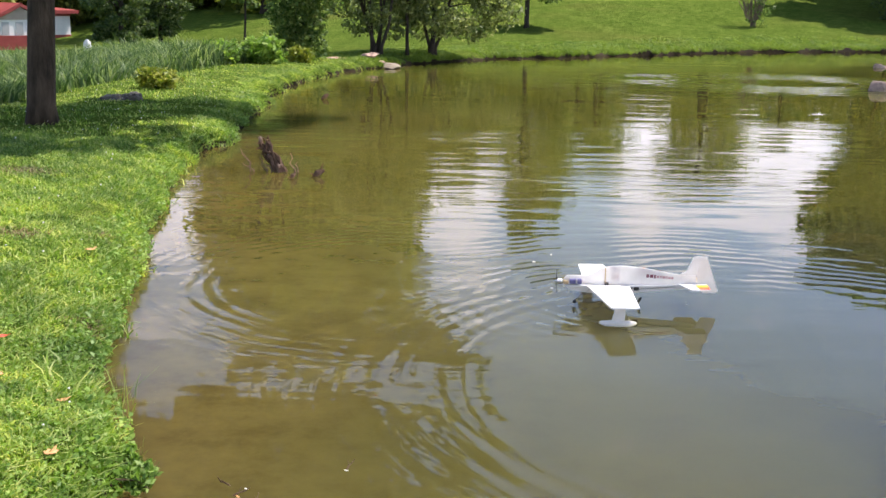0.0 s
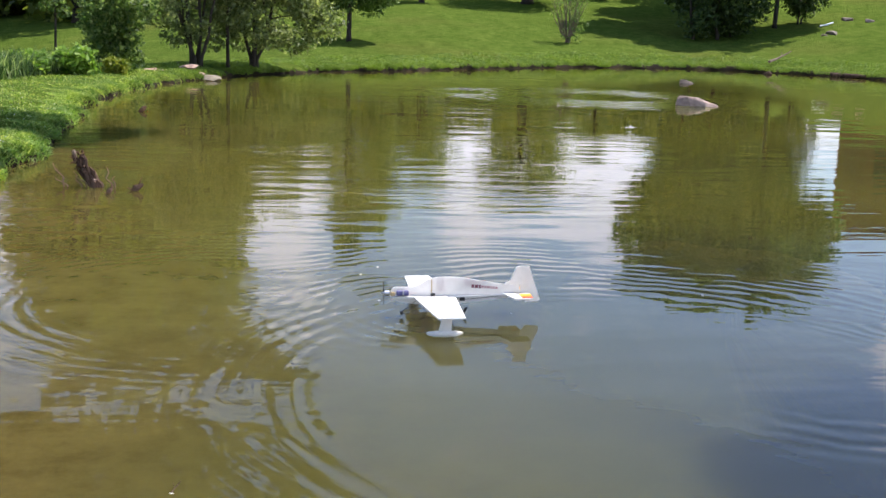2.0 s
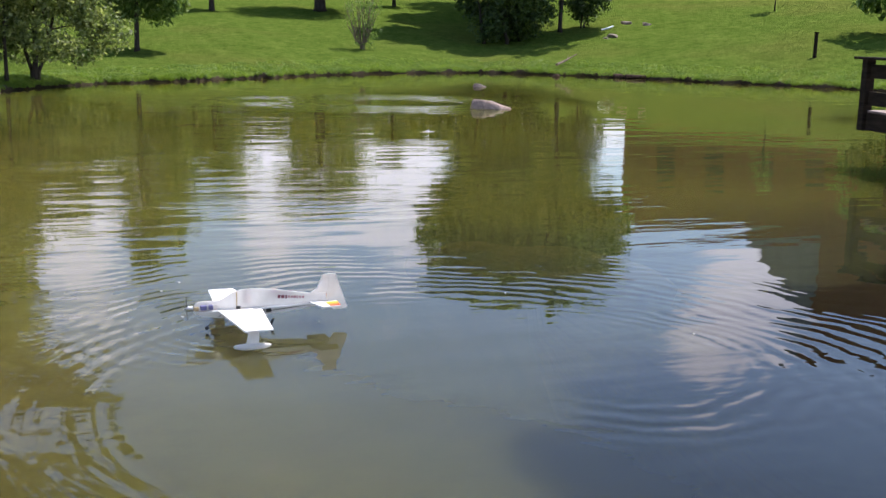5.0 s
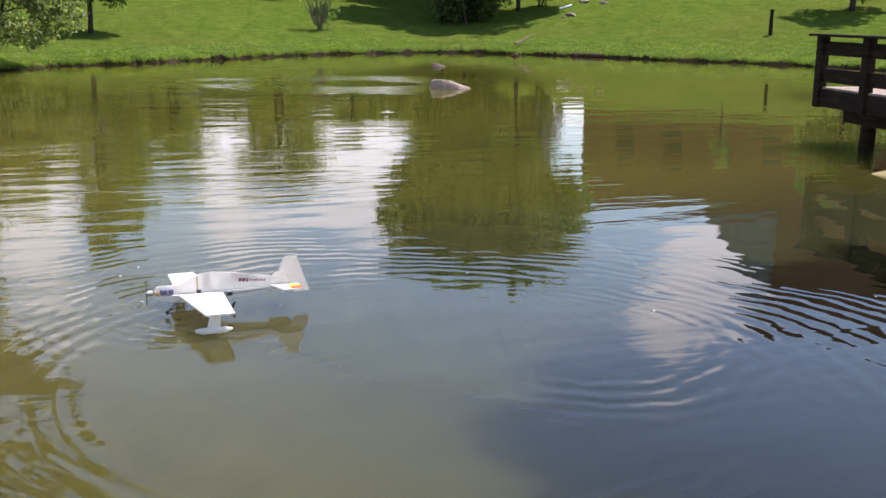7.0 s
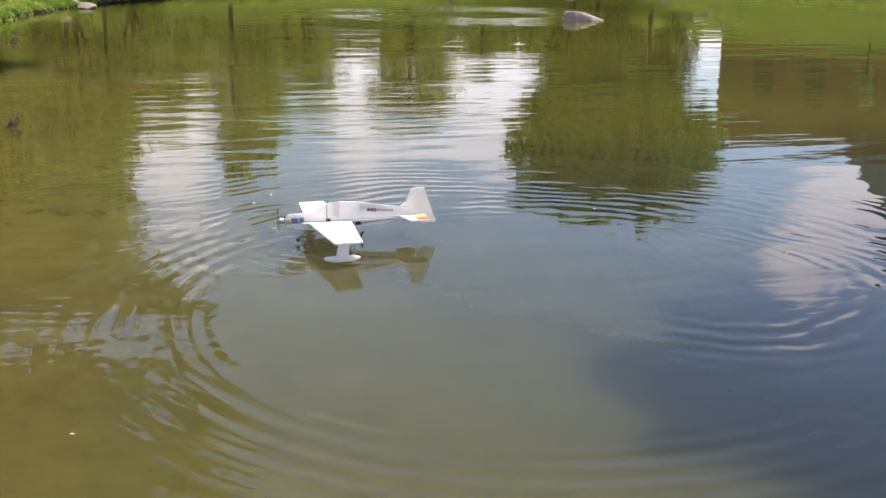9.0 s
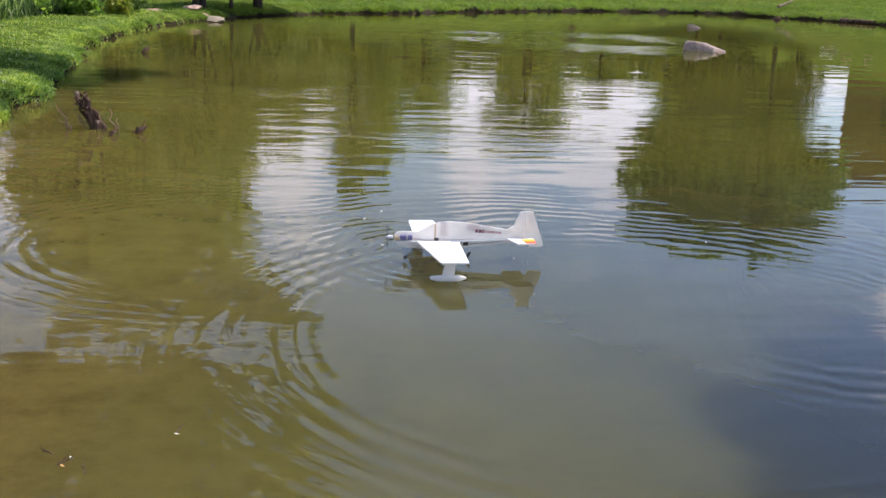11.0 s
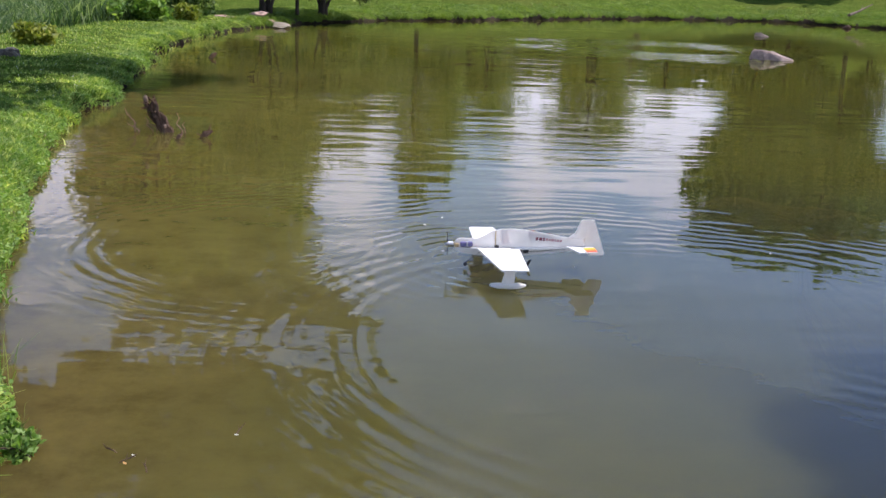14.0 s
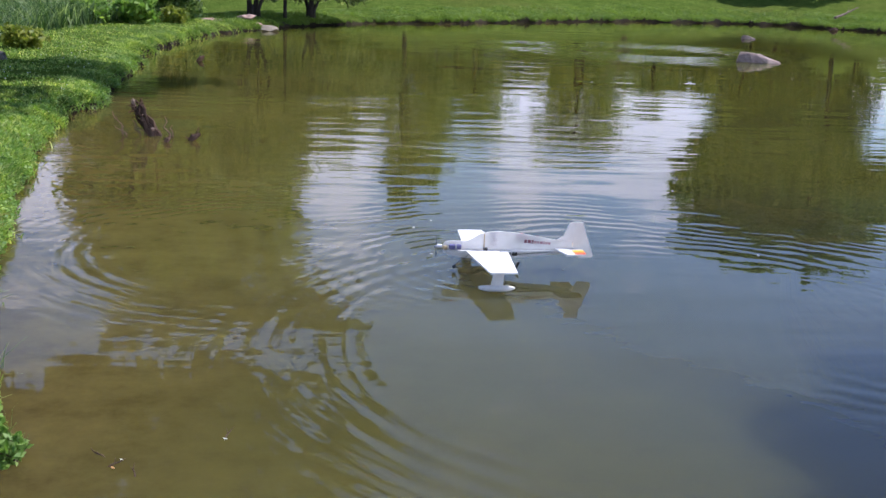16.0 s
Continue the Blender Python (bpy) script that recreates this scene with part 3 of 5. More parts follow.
def depth_at(s, phi):
    """The pond's depth: gently shelving on the near west side, steeper elsewhere."""
    d = np.mod(np.degrees(phi), 360)
    steep = 1 + 3.0 * np.clip((np.abs(d - 224) - 16) / 10, 0, 1)
    return np.interp(-s, [0, 0.4, 1.2, 3, 8, 30], [0, 0.10, 0.2, 0.42, 0.9, 1.3]) * steep


def land(x, y):
    """The height of the ground."""
    x, y = np.asarray(x, float), np.asarray(y, float)
    phi = np.arctan2(y - CENTRE[1], x - CENTRE[0])
    s = np.hypot(x - CENTRE[0], y - CENTRE[1]) - shore_radius(phi)
    so = np.maximum(s - 0.8, 0)
    brow = np.interp(np.mod(np.degrees(phi) + 60, 360) - 60, [50, 66, 98, 108], [50, 27, 27, 50])
    so = np.where(so < brow, so, brow + 12 * (1 - np.exp(-(so - brow) / 12)))
    z = np.where(s > 0, np.interp(s, *BANK), -depth_at(s, phi)) + slope_at(phi) * 160 * (1 - np.exp(-so / 160))
    d = np.mod(np.degrees(phi), 360)
    dip = np.clip((d - 126) / 12, 0, 1) * np.clip((215 - d) / 12, 0, 1) * np.clip((s - 2.5) / 9, 0, 1)
    lip = np.clip(d / 10, 0, 1) * np.clip((125 - d) / 10, 0, 1) * (0.025 + 0.028 * np.sin(phi * 61 + 2.2 * np.sin(phi * 19)) + 0.022 * np.sin(phi * 173 + 3 * np.sin(phi * 37 + 1)))
    z = z + lip * np.clip(s / 0.05, 0, 1)
    z = z - 0.6 * dip * (1 + np.clip((s - 18) / 14, 0, 1))
    z = z + 0.05 * np.sin(x * 0.7 + 1) * np.sin(y * 0.6) * np.clip(so / 4, 0, 1)
    return z


def ground_z(x, y):
    return float(land(x, y))


def put(x, y, rz=0.0, dz=0.0, scale=1.0):
    return Matrix.Translation((x, y, ground_z(x, y) + dz)) @ Matrix.Rotation(radians(rz), 4, "Z") @ Matrix.Scale(scale, 4)


def build_ground():
    dense = [np.linspace(0, 2 * math.pi, 620, endpoint=False), np.linspace(radians(180), radians(262), 900)]
    ang = np.unique(np.round(np.mod(np.concatenate(dense), 2 * math.pi), 5))
    offs = [-20, -8, -4, -2, -1.2, -.7, -.4, -.2, -.08, 0, .05, .14, .22, .32, .5, .8, 1.2, 1.8, 2.6, 3.6, 5, 7, 9.5, 12.5, 16, 20, 25, 31, 38, 46, 56, 68, 82, 100, 125, 160, 220, 320, 500, 800, 1300]
    R0 = shore_radius(ang)
    V, F, M = [], [], []
    n = len(ang)
    for o in offs:
        r = np.maximum(R0 + o, 1.0)
        x, y = CENTRE[0] + r * np.cos(ang), CENTRE[1] + r * np.sin(ang)
        z = land(x, y)
        rough = np.array([noise.noise((a * 2.3, b * 2.3, o * 3)) for a, b in zip(x, y)])
        z = z + rough * (0.04 if 0 < o < 1 else 0.03 if o > 0 else 0.02)
        V.extend(zip(x, y, z))
    for i in range(len(offs) - 1):
        for k in range(n):
            k2 = (k + 1) % n
            F.append((i * n + k, (i + 1) * n + k, (i + 1) * n + k2, i * n + k2))
            bare = 0.049
            if -5 < math.degrees(ang[k]) < 150:
                bare = 0.03 + 0.3 * noise.noise((ang[k] * 55, 1.0, 0.0)) + 0.2 * noise.noise((ang[k] * 190, 2.0, 0.0))
            M.append(0 if offs[i] >= max(bare, 0.049) else 1)
    c = len(V)
    V.append((CENTRE[0], CENTRE[1], -1.35))
    for k in range(n):
        F.append((c, k, (k + 1) % n))
        M.append(1)
    me = mesh_from("ground", V, F, [M_LAWN, M_MUD], True)
    me.polygons.foreach_set("material_index", M)
    tagged(new("ground", me), "green mown lawn sloping down to a muddy pond bank", "lawn", kind="structure")
    W, wf, sh = [], [], []
    woffs = [0.25, 0, -0.2, -0.5, -0.9, -1.4, -2, -2.8, -4, -6, -10]
    for o in woffs:
        r = R0 + o
        W.extend((CENTRE[0] + q * math.cos(a), CENTRE[1] + q * math.sin(a), 0.0) for a, q in zip(ang, r))
        sh.extend(np.exp(-depth_at(np.full(n, min(o, 0.0)), ang) / 0.34))
    W.append((CENTRE[0], CENTRE[1], 0.0))
    sh.append(0.0)
    for i in range(len(woffs) - 1):
        wf.extend((i * n + k, i * n + (k + 1) % n, (i + 1) * n + (k + 1) % n, (i + 1) * n + k) for k in range(n))
    last = (len(woffs) - 1) * n
    wf.extend((last + k, last + (k + 1) % n, len(W) - 1) for k in range(n))
    wm = mesh_from("water", W, wf, M_WATER)
    wm.attributes.new("shallow", "FLOAT", "POINT").data.foreach_set("value", np.array(sh, np.float32))
    tagged(new("water", wm), "murky olive pond water with ripples reflecting sky and trees", "pond", kind="structure")


build_ground()


# ---------------------------------------------------------------- trees
def limb_path(rng, start, end, bend=0.12, n=5):
    a, b = Vector(start), Vector(end)
    ln = (b - a).length
    out = []
    for i in range(n):
        t = i / (n - 1)
        p = a.lerp(b, t) + Vector(rng.normal(size=3)) * bend * ln * 0.25 * math.sin(math.pi * t)
        p.z += 0.10 * ln * math.sin(math.pi * t)
        out.append(p)
    return out


def make_tree(name, m, stems, blobs, leaves, size, leaf_mat, bark_mat, label, seed, category="tree", limbs=6, long=1.6, droop=0.0, shell=0.45, group=""):
    """A tree: tapered trunks (x, y, foot radius, top point), limbs out to its crown's blobs, and a ragged crown of leaves."""
    rng = np.random.default_rng(seed)
    root = thing(name, m, label, category, group)
    for (bx, by, r, top) in stems:
        bm = bmesh.new()
        top = Vector(top)
        base = Vector((bx, by, -0.12))
        pts = [base, base + Vector((0, 0, 0.35))] + [base.lerp(top, t) + Vector((rng.normal() * 0.03, rng.normal() * 0.03, 0)) * top.length * 0.3 for t in (0.3, 0.5, 0.7, 0.85, 1.0)]
        tube(bm, pts, [r * 1.45, r * 1.08, r * 0.92, r * 0.8, r * 0.6, r * 0.42, r * 0.2], 12)
        part("trunk", bm, bark_mat, root, smooth=True)
    order = sorted(range(len(blobs)), key=lambda i: -blobs[i][3])
    for k in range(min(limbs, len(blobs))):
        b = blobs[order[k]]
        st = stems[k % len(stems)]
        top = Vector(st[3])
        base = Vector((st[0], st[1], 0))
        s = base.lerp(top, 0.35 + 0.08 * (k % 5))
        bm = bmesh.new()
        pts = limb_path(rng, s, b[:3])
        r0 = st[2] * 0.45
        tube(bm, pts, [r0, r0 * 0.8, r0 * 0.6, r0 * 0.4, r0 * 0.15], 7)
        part("limb", bm, bark_mat, root, smooth=True)
    v, f = leaf_cloud(rng, blobs, leaves, size, long, shell, droop)
    part_ob = mpart("crown", quads_mesh("crown", v, f, leaf_mat), root)
    part_ob["kind"] = "stuff"
    return root


def blob_crown(rng, cx, cy, z0, z1, r, n, br, squash=0.75):
    """Blob ellipsoids filling an egg-shaped crown between two heights."""
    out = []
    for i in range(n):
        t = (i + 0.5) / n
        z = z0 + (z1 - z0) * t
        w = r * math.sin(math.pi * (0.12 + 0.80 * t)) ** 0.7
        a = i * 2.4 + rng.random()
        q = w * (0.35 + 0.6 * rng.random())
        s = br * (0.75 + 0.5 * rng.random())
        out.append((cx + q * math.cos(a), cy + q * math.sin(a), z, s, s, s * squash))
    return out


def rngs(n):
    return np.random.default_rng(n)


def shades_band(b):
    """False for the clumps of the large tree's crown where gaps let the sun down on the lawn."""
    x, y = b[0] - 5.15 - 0.525 * b[2], b[1] + 13.8 - 0.292 * b[2]
    behind = y > 15.8 and -7.4 < x < -5.5 + 0.31 * (y - 15.6)
    before = 9.5 < y < 16 and -4.2 + 0.30 * (y - 11.9) < x < -1.5
    return not (behind or before)


# the large tree on the near lawn: only its trunk stands in view, its crown shades the bank and the water
large_tree = make_tree("large_tree", put(-5.15, 13.8), [(0, 0, 0.165, (0.1, 0.7, 9.0))],
          [b for b in blob_crown(rngs(3), 1.8, 3.2, 5.0, 12.5, 5.6, 64, 0.98) if shades_band(b)] + [(0.5 + 1.5 * math.cos(i * 2.1), 0.9 + 1.4 * math.sin(i * 2.1), 3.75 + 0.21 * (i * 7 % 5), 0.45 + 0.11 * (i * 5 % 4), 0.45 + 0.11 * (i * 5 % 4), 0.35 + 0.12 * (i * 3 % 4)) for i in range(17)], 17000, 0.2, M_LEAF_A, M_BARK,
          "large shade tree with a thick grey-brown trunk on the lawn", 11, limbs=12)



def hanging_boughs(root, rng):
    """Low boughs of the large tree that hang out over the water; they show in its mirror and shade it."""
    o = root.matrix_world.translation
    blobs = []
    for az, el, dist, r in ((-9.5, 18.5, 18.2, 0.7), (-6.5, 17.2, 18.6, 0.6), (-3.6, 18.2, 18.8, 0.65), (-1.2, 17.0, 19.2, 0.5), (0.6, 19.0, 19.2, 0.6), (-4.6, 21.5, 18.4, 0.7), (-8, 22, 18, 0.7),
                            (2.0, 24.0, 18.6, 0.6), (-1.6, 22.0, 18.8, 0.6), (-5, 25.5, 18, 0.8), (1.6, 21.4, 19.0, 0.5), (2.4, 27, 18.4, 0.7), (-1, 25.5, 18.2, 0.8), (-10.5, 25, 17.6, 0.8)):
        a, e = radians(az), radians(el)
        blobs.append((dist * math.sin(a) - o.x, dist * math.cos(a) - o.y, dist * math.tan(e) - 1.9 - o.z, r, r, r * 0.6))
    for b in blobs:
        pts = limb_path(rng, (0.1, 0.5, 6.0), b[:3], 0.16)
        part("bough", tube(bmesh.new(), pts, [0.06, 0.045, 0.03, 0.02, 0.008], 6), M_BARK, root, smooth=True)
    v, f = leaf_cloud(rng, blobs, 5200, 0.17, 1.5, 0.3, 0.4)
    mpart("bough_leaves", quads_mesh("bough_leaves", v, f, M_LEAF_A), root)["kind"] = "stuff"


hanging_boughs(large_tree, rngs(13))

# an unseen tree, added on the near bank beside the viewer to shade the water
make_tree("leaning_tree", put(9.4, 1.3), [(0, 0, 0.17, (-0.3, 3.2, 7.5))],
          blob_crown(rngs(4), -0.1, 4.2, 4.4, 8.6, 2.9, 70, 0.95), 21000, 0.22, M_LEAF_A, M_BARK,
          "unseen leafy tree added on the near bank to shade the pond", 12, limbs=10)

# clump of small trees by the flat stone
make_tree("multi_stemmed_tree", put(-2.25, 34.3), [(0, 0, 0.055, (-0.9, 0.1, 3.6)), (0.12, 0.05, 0.05, (0.3, 0.2, 4.0)), (-0.1, 0.1, 0.06, (-0.35, 0.3, 4.2)), (0.2, -0.05, 0.05, (0.9, 0, 3.4)), (0.05, 0.12, 0.05, (0.55, 0.5, 3.8))],
          blob_crown(rngs(5), -0.1, 0.1, 0.75, 5.2, 1.8, 26, 0.6), 13000, 0.075, M_LEAF_B, M_BARK_D,
          "small multi-stemmed tree with olive leaves on the bank", 21, limbs=12)
make_tree("slender_tree", put(-1.28, 35.05), [(0, 0, 0.055, (0.15, 0.1, 4.4))],
          blob_crown(rngs(6), 0.1, 0.1, 1.7, 4.9, 0.9, 10, 0.5), 3800, 0.075, M_LEAF_B, M_BARK_D,
          "slender young tree with a thin dark trunk", 22, limbs=6)
make_tree("spreading_tree", put(-0.5, 36.2), [(0, 0, 0.085, (0.1, 0.1, 2.6)), (0.1, 0, 0.06, (0.9, 0.2, 3.0)), (-0.08, 0.05, 0.055, (-0.6, 0.1, 3.2))],
          blob_crown(rngs(7), 0.45, 0.0, 0.85, 3.8, 2.5, 30, 0.62), 17000, 0.078, M_LEAF_B, M_BARK_D,
          "spreading low tree with light olive leaves and a forked trunk", 23, limbs=12)
# ivy-like dense shrub
make_tree("dense_shrub", put(-4.15, 30.7), [(0, 0, 0.06, (0.1, 0, 1.3)), (0.2, 0.1, 0.05, (0.5, 0.1, 1.4))],
          blob_crown(rngs(8), 0.05, 0, 0.3, 2.4, 0.85, 20, 0.42), 10000, 0.075, M_LEAF_A, M_BARK_D,
          "dense dark green rounded shrub at the bank", 24, "shrub", limbs=6, long=1.2)
# willow-like tree on the far lawn
make_tree("lawn_tree", put(3.58, 50.2), [(0, 0, 0.105, (0, 0, 6.6))],
          blob_crown(rngs(9), 0.6, 0, 1.6, 7.5, 2.3, 34, 0.75), 20000, 0.10, M_LEAF_W, M_BARK_D,
          "upright lawn tree with drooping green leaves and a dark trunk", 25, limbs=10, long=2.6, droop=1.2)
# thin bush, half bare
make_tree("sparse_bush", put(14.9, 54.0), [(0, 0, 0.032, (-0.4, 0, 2.5)), (0.1, 0, 0.03, (0.45, 0.1, 2.4)), (-0.1, 0, 0.03, (-0.8, 0.2, 2.1)), (0.05, 0.1, 0.03, (0.1, 0.2, 2.7)), (0.1, 0.1, 0.028, (0.85, 0, 2.0)), (-0.05, 0.05, 0.028, (-1.0, 0, 1.7)), (0.0, 0.1, 0.028, (0.65, 0.3, 2.6))] + [(0.06 * math.cos(i * 2.4), 0.06 * math.sin(i * 2.4), 0.016, (1.15 * math.cos(i * 2.4) * (0.5 + 0.1 * (i % 5)), 0.9 * math.sin(i * 2.4) * (0.5 + 0.1 * (i % 4)), 2.0 + 0.13 * (i % 7))) for i in range(22)],
          [(0.1, 0, 0.5, 0.6, 0.5, 0.5), (0.45, 0, 0.9, 0.55, 0.45, 0.5), (-0.1, 0, 1.9, 0.9, 0.8, 0.9)] + [(1.0 * math.cos(i * 2.4), 0.5 * math.sin(i * 2.4), 2.2 + 0.1 * i, 0.12, 0.12, 0.2) for i in range(9)], 1500, 0.06, M_LEAF_A, M_DRYTWIG,
          "half-bare bush with brown twigs and a leafy foot", 26, "shrub", limbs=12)

# trees on the slope
slope_tree = make_tree("slope_tree", put(16.9, 71.8), [(0, 0, 0.42, (0, 0, 7.5))], blob_crown(rngs(12), 0, 0, 3.4, 11.0, 3.6, 26, 1.5), 10000, 0.2, M_LEAF_A, M_BARK_D,
                       "broad leafy tree on the grassy slope", 31, limbs=8, group="trees on the slope")
slope_tree.scale = (0.84, 1.1, 0.62)
for (x, y, s, r) in [(9.7, 70.9, 0.42, 40), (13.8, 97, 0.75, 150), (43.0, 88.0, 0.72, 290), (13.5, 113, 0.8, 60), (23.3, 76.0, 0.34, 10), (34.0, 80, 1.15, 80), (27.4, 66.6, 0.76, 200)]:
    copy_thing(slope_tree, put(x, y, r)).scale = (s, s, s)

# dark thicket by the far corner
make_tree("thicket", put(24.2, 57.2), [(0, 0, 0.09, (-0.6, 0.3, 3.0)), (1.0, 0.6, 0.08, (1.2, 0.7, 3.2)), (-1.2, 0.5, 0.08, (-1.6, 0.6, 2.8)), (1.5, 1.2, 0.07, (1.7, 1.3, 3.2))],
          blob_crown(rngs(14), 0.1, 0.5, 0.5, 4.8, 2.6, 34, 0.85), 18000, 0.12, M_LEAF_C, M_BARK_D,
          "dark green thicket of shrubs in shade", 33, "thicket", limbs=10)
make_tree("tall_tree", put(28.8, 60.0), [(0, 0, 0.125, (0, 0, 8.5))], blob_crown(rngs(15), -0.9, 0.2, 3.6, 11.9, 4.4, 44, 1.2) + [(2.8, 0, 8.3, 2.0, 2.0, 1.6), (3.5, 0.3, 9.6, 1.8, 1.8, 1.5), (1.6, 0, 10.8, 2.0, 2.0, 1.6), (3.1, -0.4, 7.3, 1.6, 1.6, 1.1), (3.9, 0, 6.6, 1.5, 1.5, 1.1), (4.3, 0.2, 7.8, 1.5, 1.5, 1.2), (3.0, 0, 6.0, 1.2, 1.2, 0.9)], 27000, 0.21, M_LEAF_A, M_BARK_D,
          "tall leafy tree with a straight dark trunk", 34, limbs=12)
make_tree("tall_tree", put(30.8, 71.5), [(0, 0, 0.26, (0.3, 0, 11.0))], blob_crown(rngs(16), -0.4, -0.3, 2.6, 13.0, 4.3, 34, 1.7), 26000, 0.28, M_LEAF_A, M_BARK_D,
          "tall dark leafy tree behind the thicket", 35, limbs=12)
# added out of sight: its crown casts the broad shade on the slope
make_tree("tall_tree", put(26.3, 64.6), [(0, 0, 0.17, (-0.4, -0.6, 8.5))], blob_crown(rngs(23), -1.0, -1.4, 5.2, 11.5, 4.2, 40, 1.25), 15000, 0.24, M_LEAF_A, M_BARK_D,
          "tall leafy tree added behind the thicket to shade the slope", 40, limbs=10)
make_tree("understorey_shrub", put(30.5, 60.6), [(0, 0, 0.05, (0.2, 0, 2.0)), (0.2, 0, 0.05, (0.8, 0, 2.1))], blob_crown(rngs(17), 0.2, 0, 0.7, 3.4, 1.3, 12, 0.7), 7000, 0.11, M_LEAF_C, M_BARK_D,
          "shrub with bare lower stems under the tall tree", 36, "shrub", limbs=4)
make_tree("sapling", put(42.3, 57.7), [(0, 0, 0.035, (0, 0, 3.0))], blob_crown(rngs(18), 0, 0, 1.8, 3.6, 0.6, 6, 0.4), 500, 0.14, M_LEAF_B, M_BARK_D,
          "thin sapling on the grassy slope", 37, limbs=3)
make_tree("sapling", put(-8.9, 48.4), [(0, 0, 0.05, (0.1, 0, 3.6))], blob_crown(rngs(20), 0, 0, 1.5, 4.2, 0.9, 10, 0.5), 1500, 0.09, M_LEAF_A, M_BARK_D,
          "slender young tree on the lawn behind the reeds", 39, limbs=5)
make_tree("hedge_tree", put(40.2, 44.6), [(0, 0, 0.14, (0, 0, 3.6))], blob_crown(rngs(19), 0, 0, 1.0, 5.0, 2.4, 14, 1.0), 4500, 0.2, M_LEAF_A, M_BARK_D,
          "leafy tree above the boardwalk", 38, limbs=6)

# woods behind the lawn on the west, and behind the slope
wood_tree = make_tree("wood_tree", put(-10.0, 61.0), [(0, 0, 0.3, (0, 0, 10.0))], blob_crown(rngs(40), 0, 0, 0.8, 14.0, 4.4, 30, 1.9), 6500, 0.36, M_LEAF_D, M_BARK_D,
                      "tall dark woodland tree behind the lawn", 51, limbs=10, group="woodland trees")
WOODS = [(-20, 66, 0.52), (-27, 60, 0.9), (-35, 66, 1.0), (-7.5, 71, 1.35), (-11.5, 78, 1.4), (-24, 76, 0.5), (-43, 74, 1.25), (-33, 80, 1.1), (-8, 84, 1.5),
         (-52, 62, 1.2), (-47, 50, 1.1), (-13, 92, 1.5), (-6, 103, 1.3), (-30, 96, 0.55), (-20, 106, 1.35), (13, 128, 0.7), (30, 132, 0.65), (22, 140, 0.6), (52, 110, 0.8), (0.5, 84, 0.55), (3.0, 90, 0.55), (5.6, 97, 0.55), (-50, 92, 1.3)]
for i, (x, y, s) in enumerate(WOODS):
    copy_thing(wood_tree, put(x, y, i * 67, -0.2)).scale = (s, s, s * (0.9 + 0.05 * (i % 4)))
field_tree = make_tree("field_tree", put(-13.9, 47.0), [(0, 0, 0.11, (0, 0, 3.4))], blob_crown(rngs(41), 0, 0, 0.35, 4.6, 1.5, 34, 0.5, 0.5), 15000, 0.085, M_LEAF_F, M_BARK_D,
                       "leafy layered tree at the edge of the field", 52, limbs=8, group="field trees")
copy_thing(field_tree, put(-12.9, 49.5, 130, 0, 0.85))
copy_thing(field_tree, put(-8.0, 58.5, 30)).scale = (0.5, 0.5, 0.62)
wood_edge = make_tree("woodland_shrub", put(-24.0, 66.0), [(0, 0, 0.1, (0, 0, 2.6)), (1.5, 0.4, 0.08, (1.8, 0.4, 2.4)), (-1.6, 0.2, 0.08, (-1.9, 0.2, 2.2))],
                      blob_crown(rngs(43), 0, 0, 0.3, 4.6, 3.8, 30, 1.3), 9000, 0.24, M_LEAF_D, M_BARK_D, "dark shrub along the woodland edge", 53, "shrub", limbs=6, group="woodland shrubs")
for i, (x, y, s) in enumerate([(-19.5, 67, 1.0), (-15.5, 68.5, 1.1), (-12, 71, 1.0), (-8.5, 73, 1.1), (-5, 77, 1.0), (-29, 63, 1.2), (-1.5, 82, 1.0), (2.5, 88, 1.0), (-34, 58, 1.2), (-39, 50, 1.2)] + [(122 * math.sin(radians(a)), 122 * math.cos(radians(a)), 1.0 + 0.12 * math.sin(a * 2.3)) for a in (0.5, 3.2, 6.2, 9, 11.8, 14.8, 17.6, 20.2)]):
    copy_thing(wood_edge, put(x, y, i * 70, -0.1)).scale = (s, s, s)

# ---------------------------------------------------------------- reeds and low plants
def reed_bed():
    rng = rngs(70)
    n = 46000
    t = rng.random(n)
    # a band running back from the big tree to the dense shrub
    fx, fy = -7.2 + t * 2.2, 16.6 + t * 12.6
    dep = rng.random(n) ** 0.8 * (7.5 - 3.0 * t)
    x, y = fx - dep * 0.93, fy + dep * 0.35 + rng.normal(size=n) * 0.3
    ext = rng.random(n) < 0.25
    x = np.where(ext, -7.0 - rng.random(n) * 6, x)
    y = np.where(ext, 15.2 + rng.random(n) * 4 + (-7 - x) * 0.2, y)
    z = land(x, y) - 0.03
    hgt = 0.33 + 0.17 * np.clip((y - 17) / 12, 0, 1) + 0.12 * np.sin(x * 1.3) * np.sin(y * 0.9)
    v, f = blades(rng, x, y, z, hgt, 0.028, 0.95)
    ob = new("reed_bed", quads_mesh("reed_bed", v, f, M_REED))
    tagged(ob, "bed of tall green cattail reeds with pale bent tips", "reeds", kind="stuff")


reed_bed()


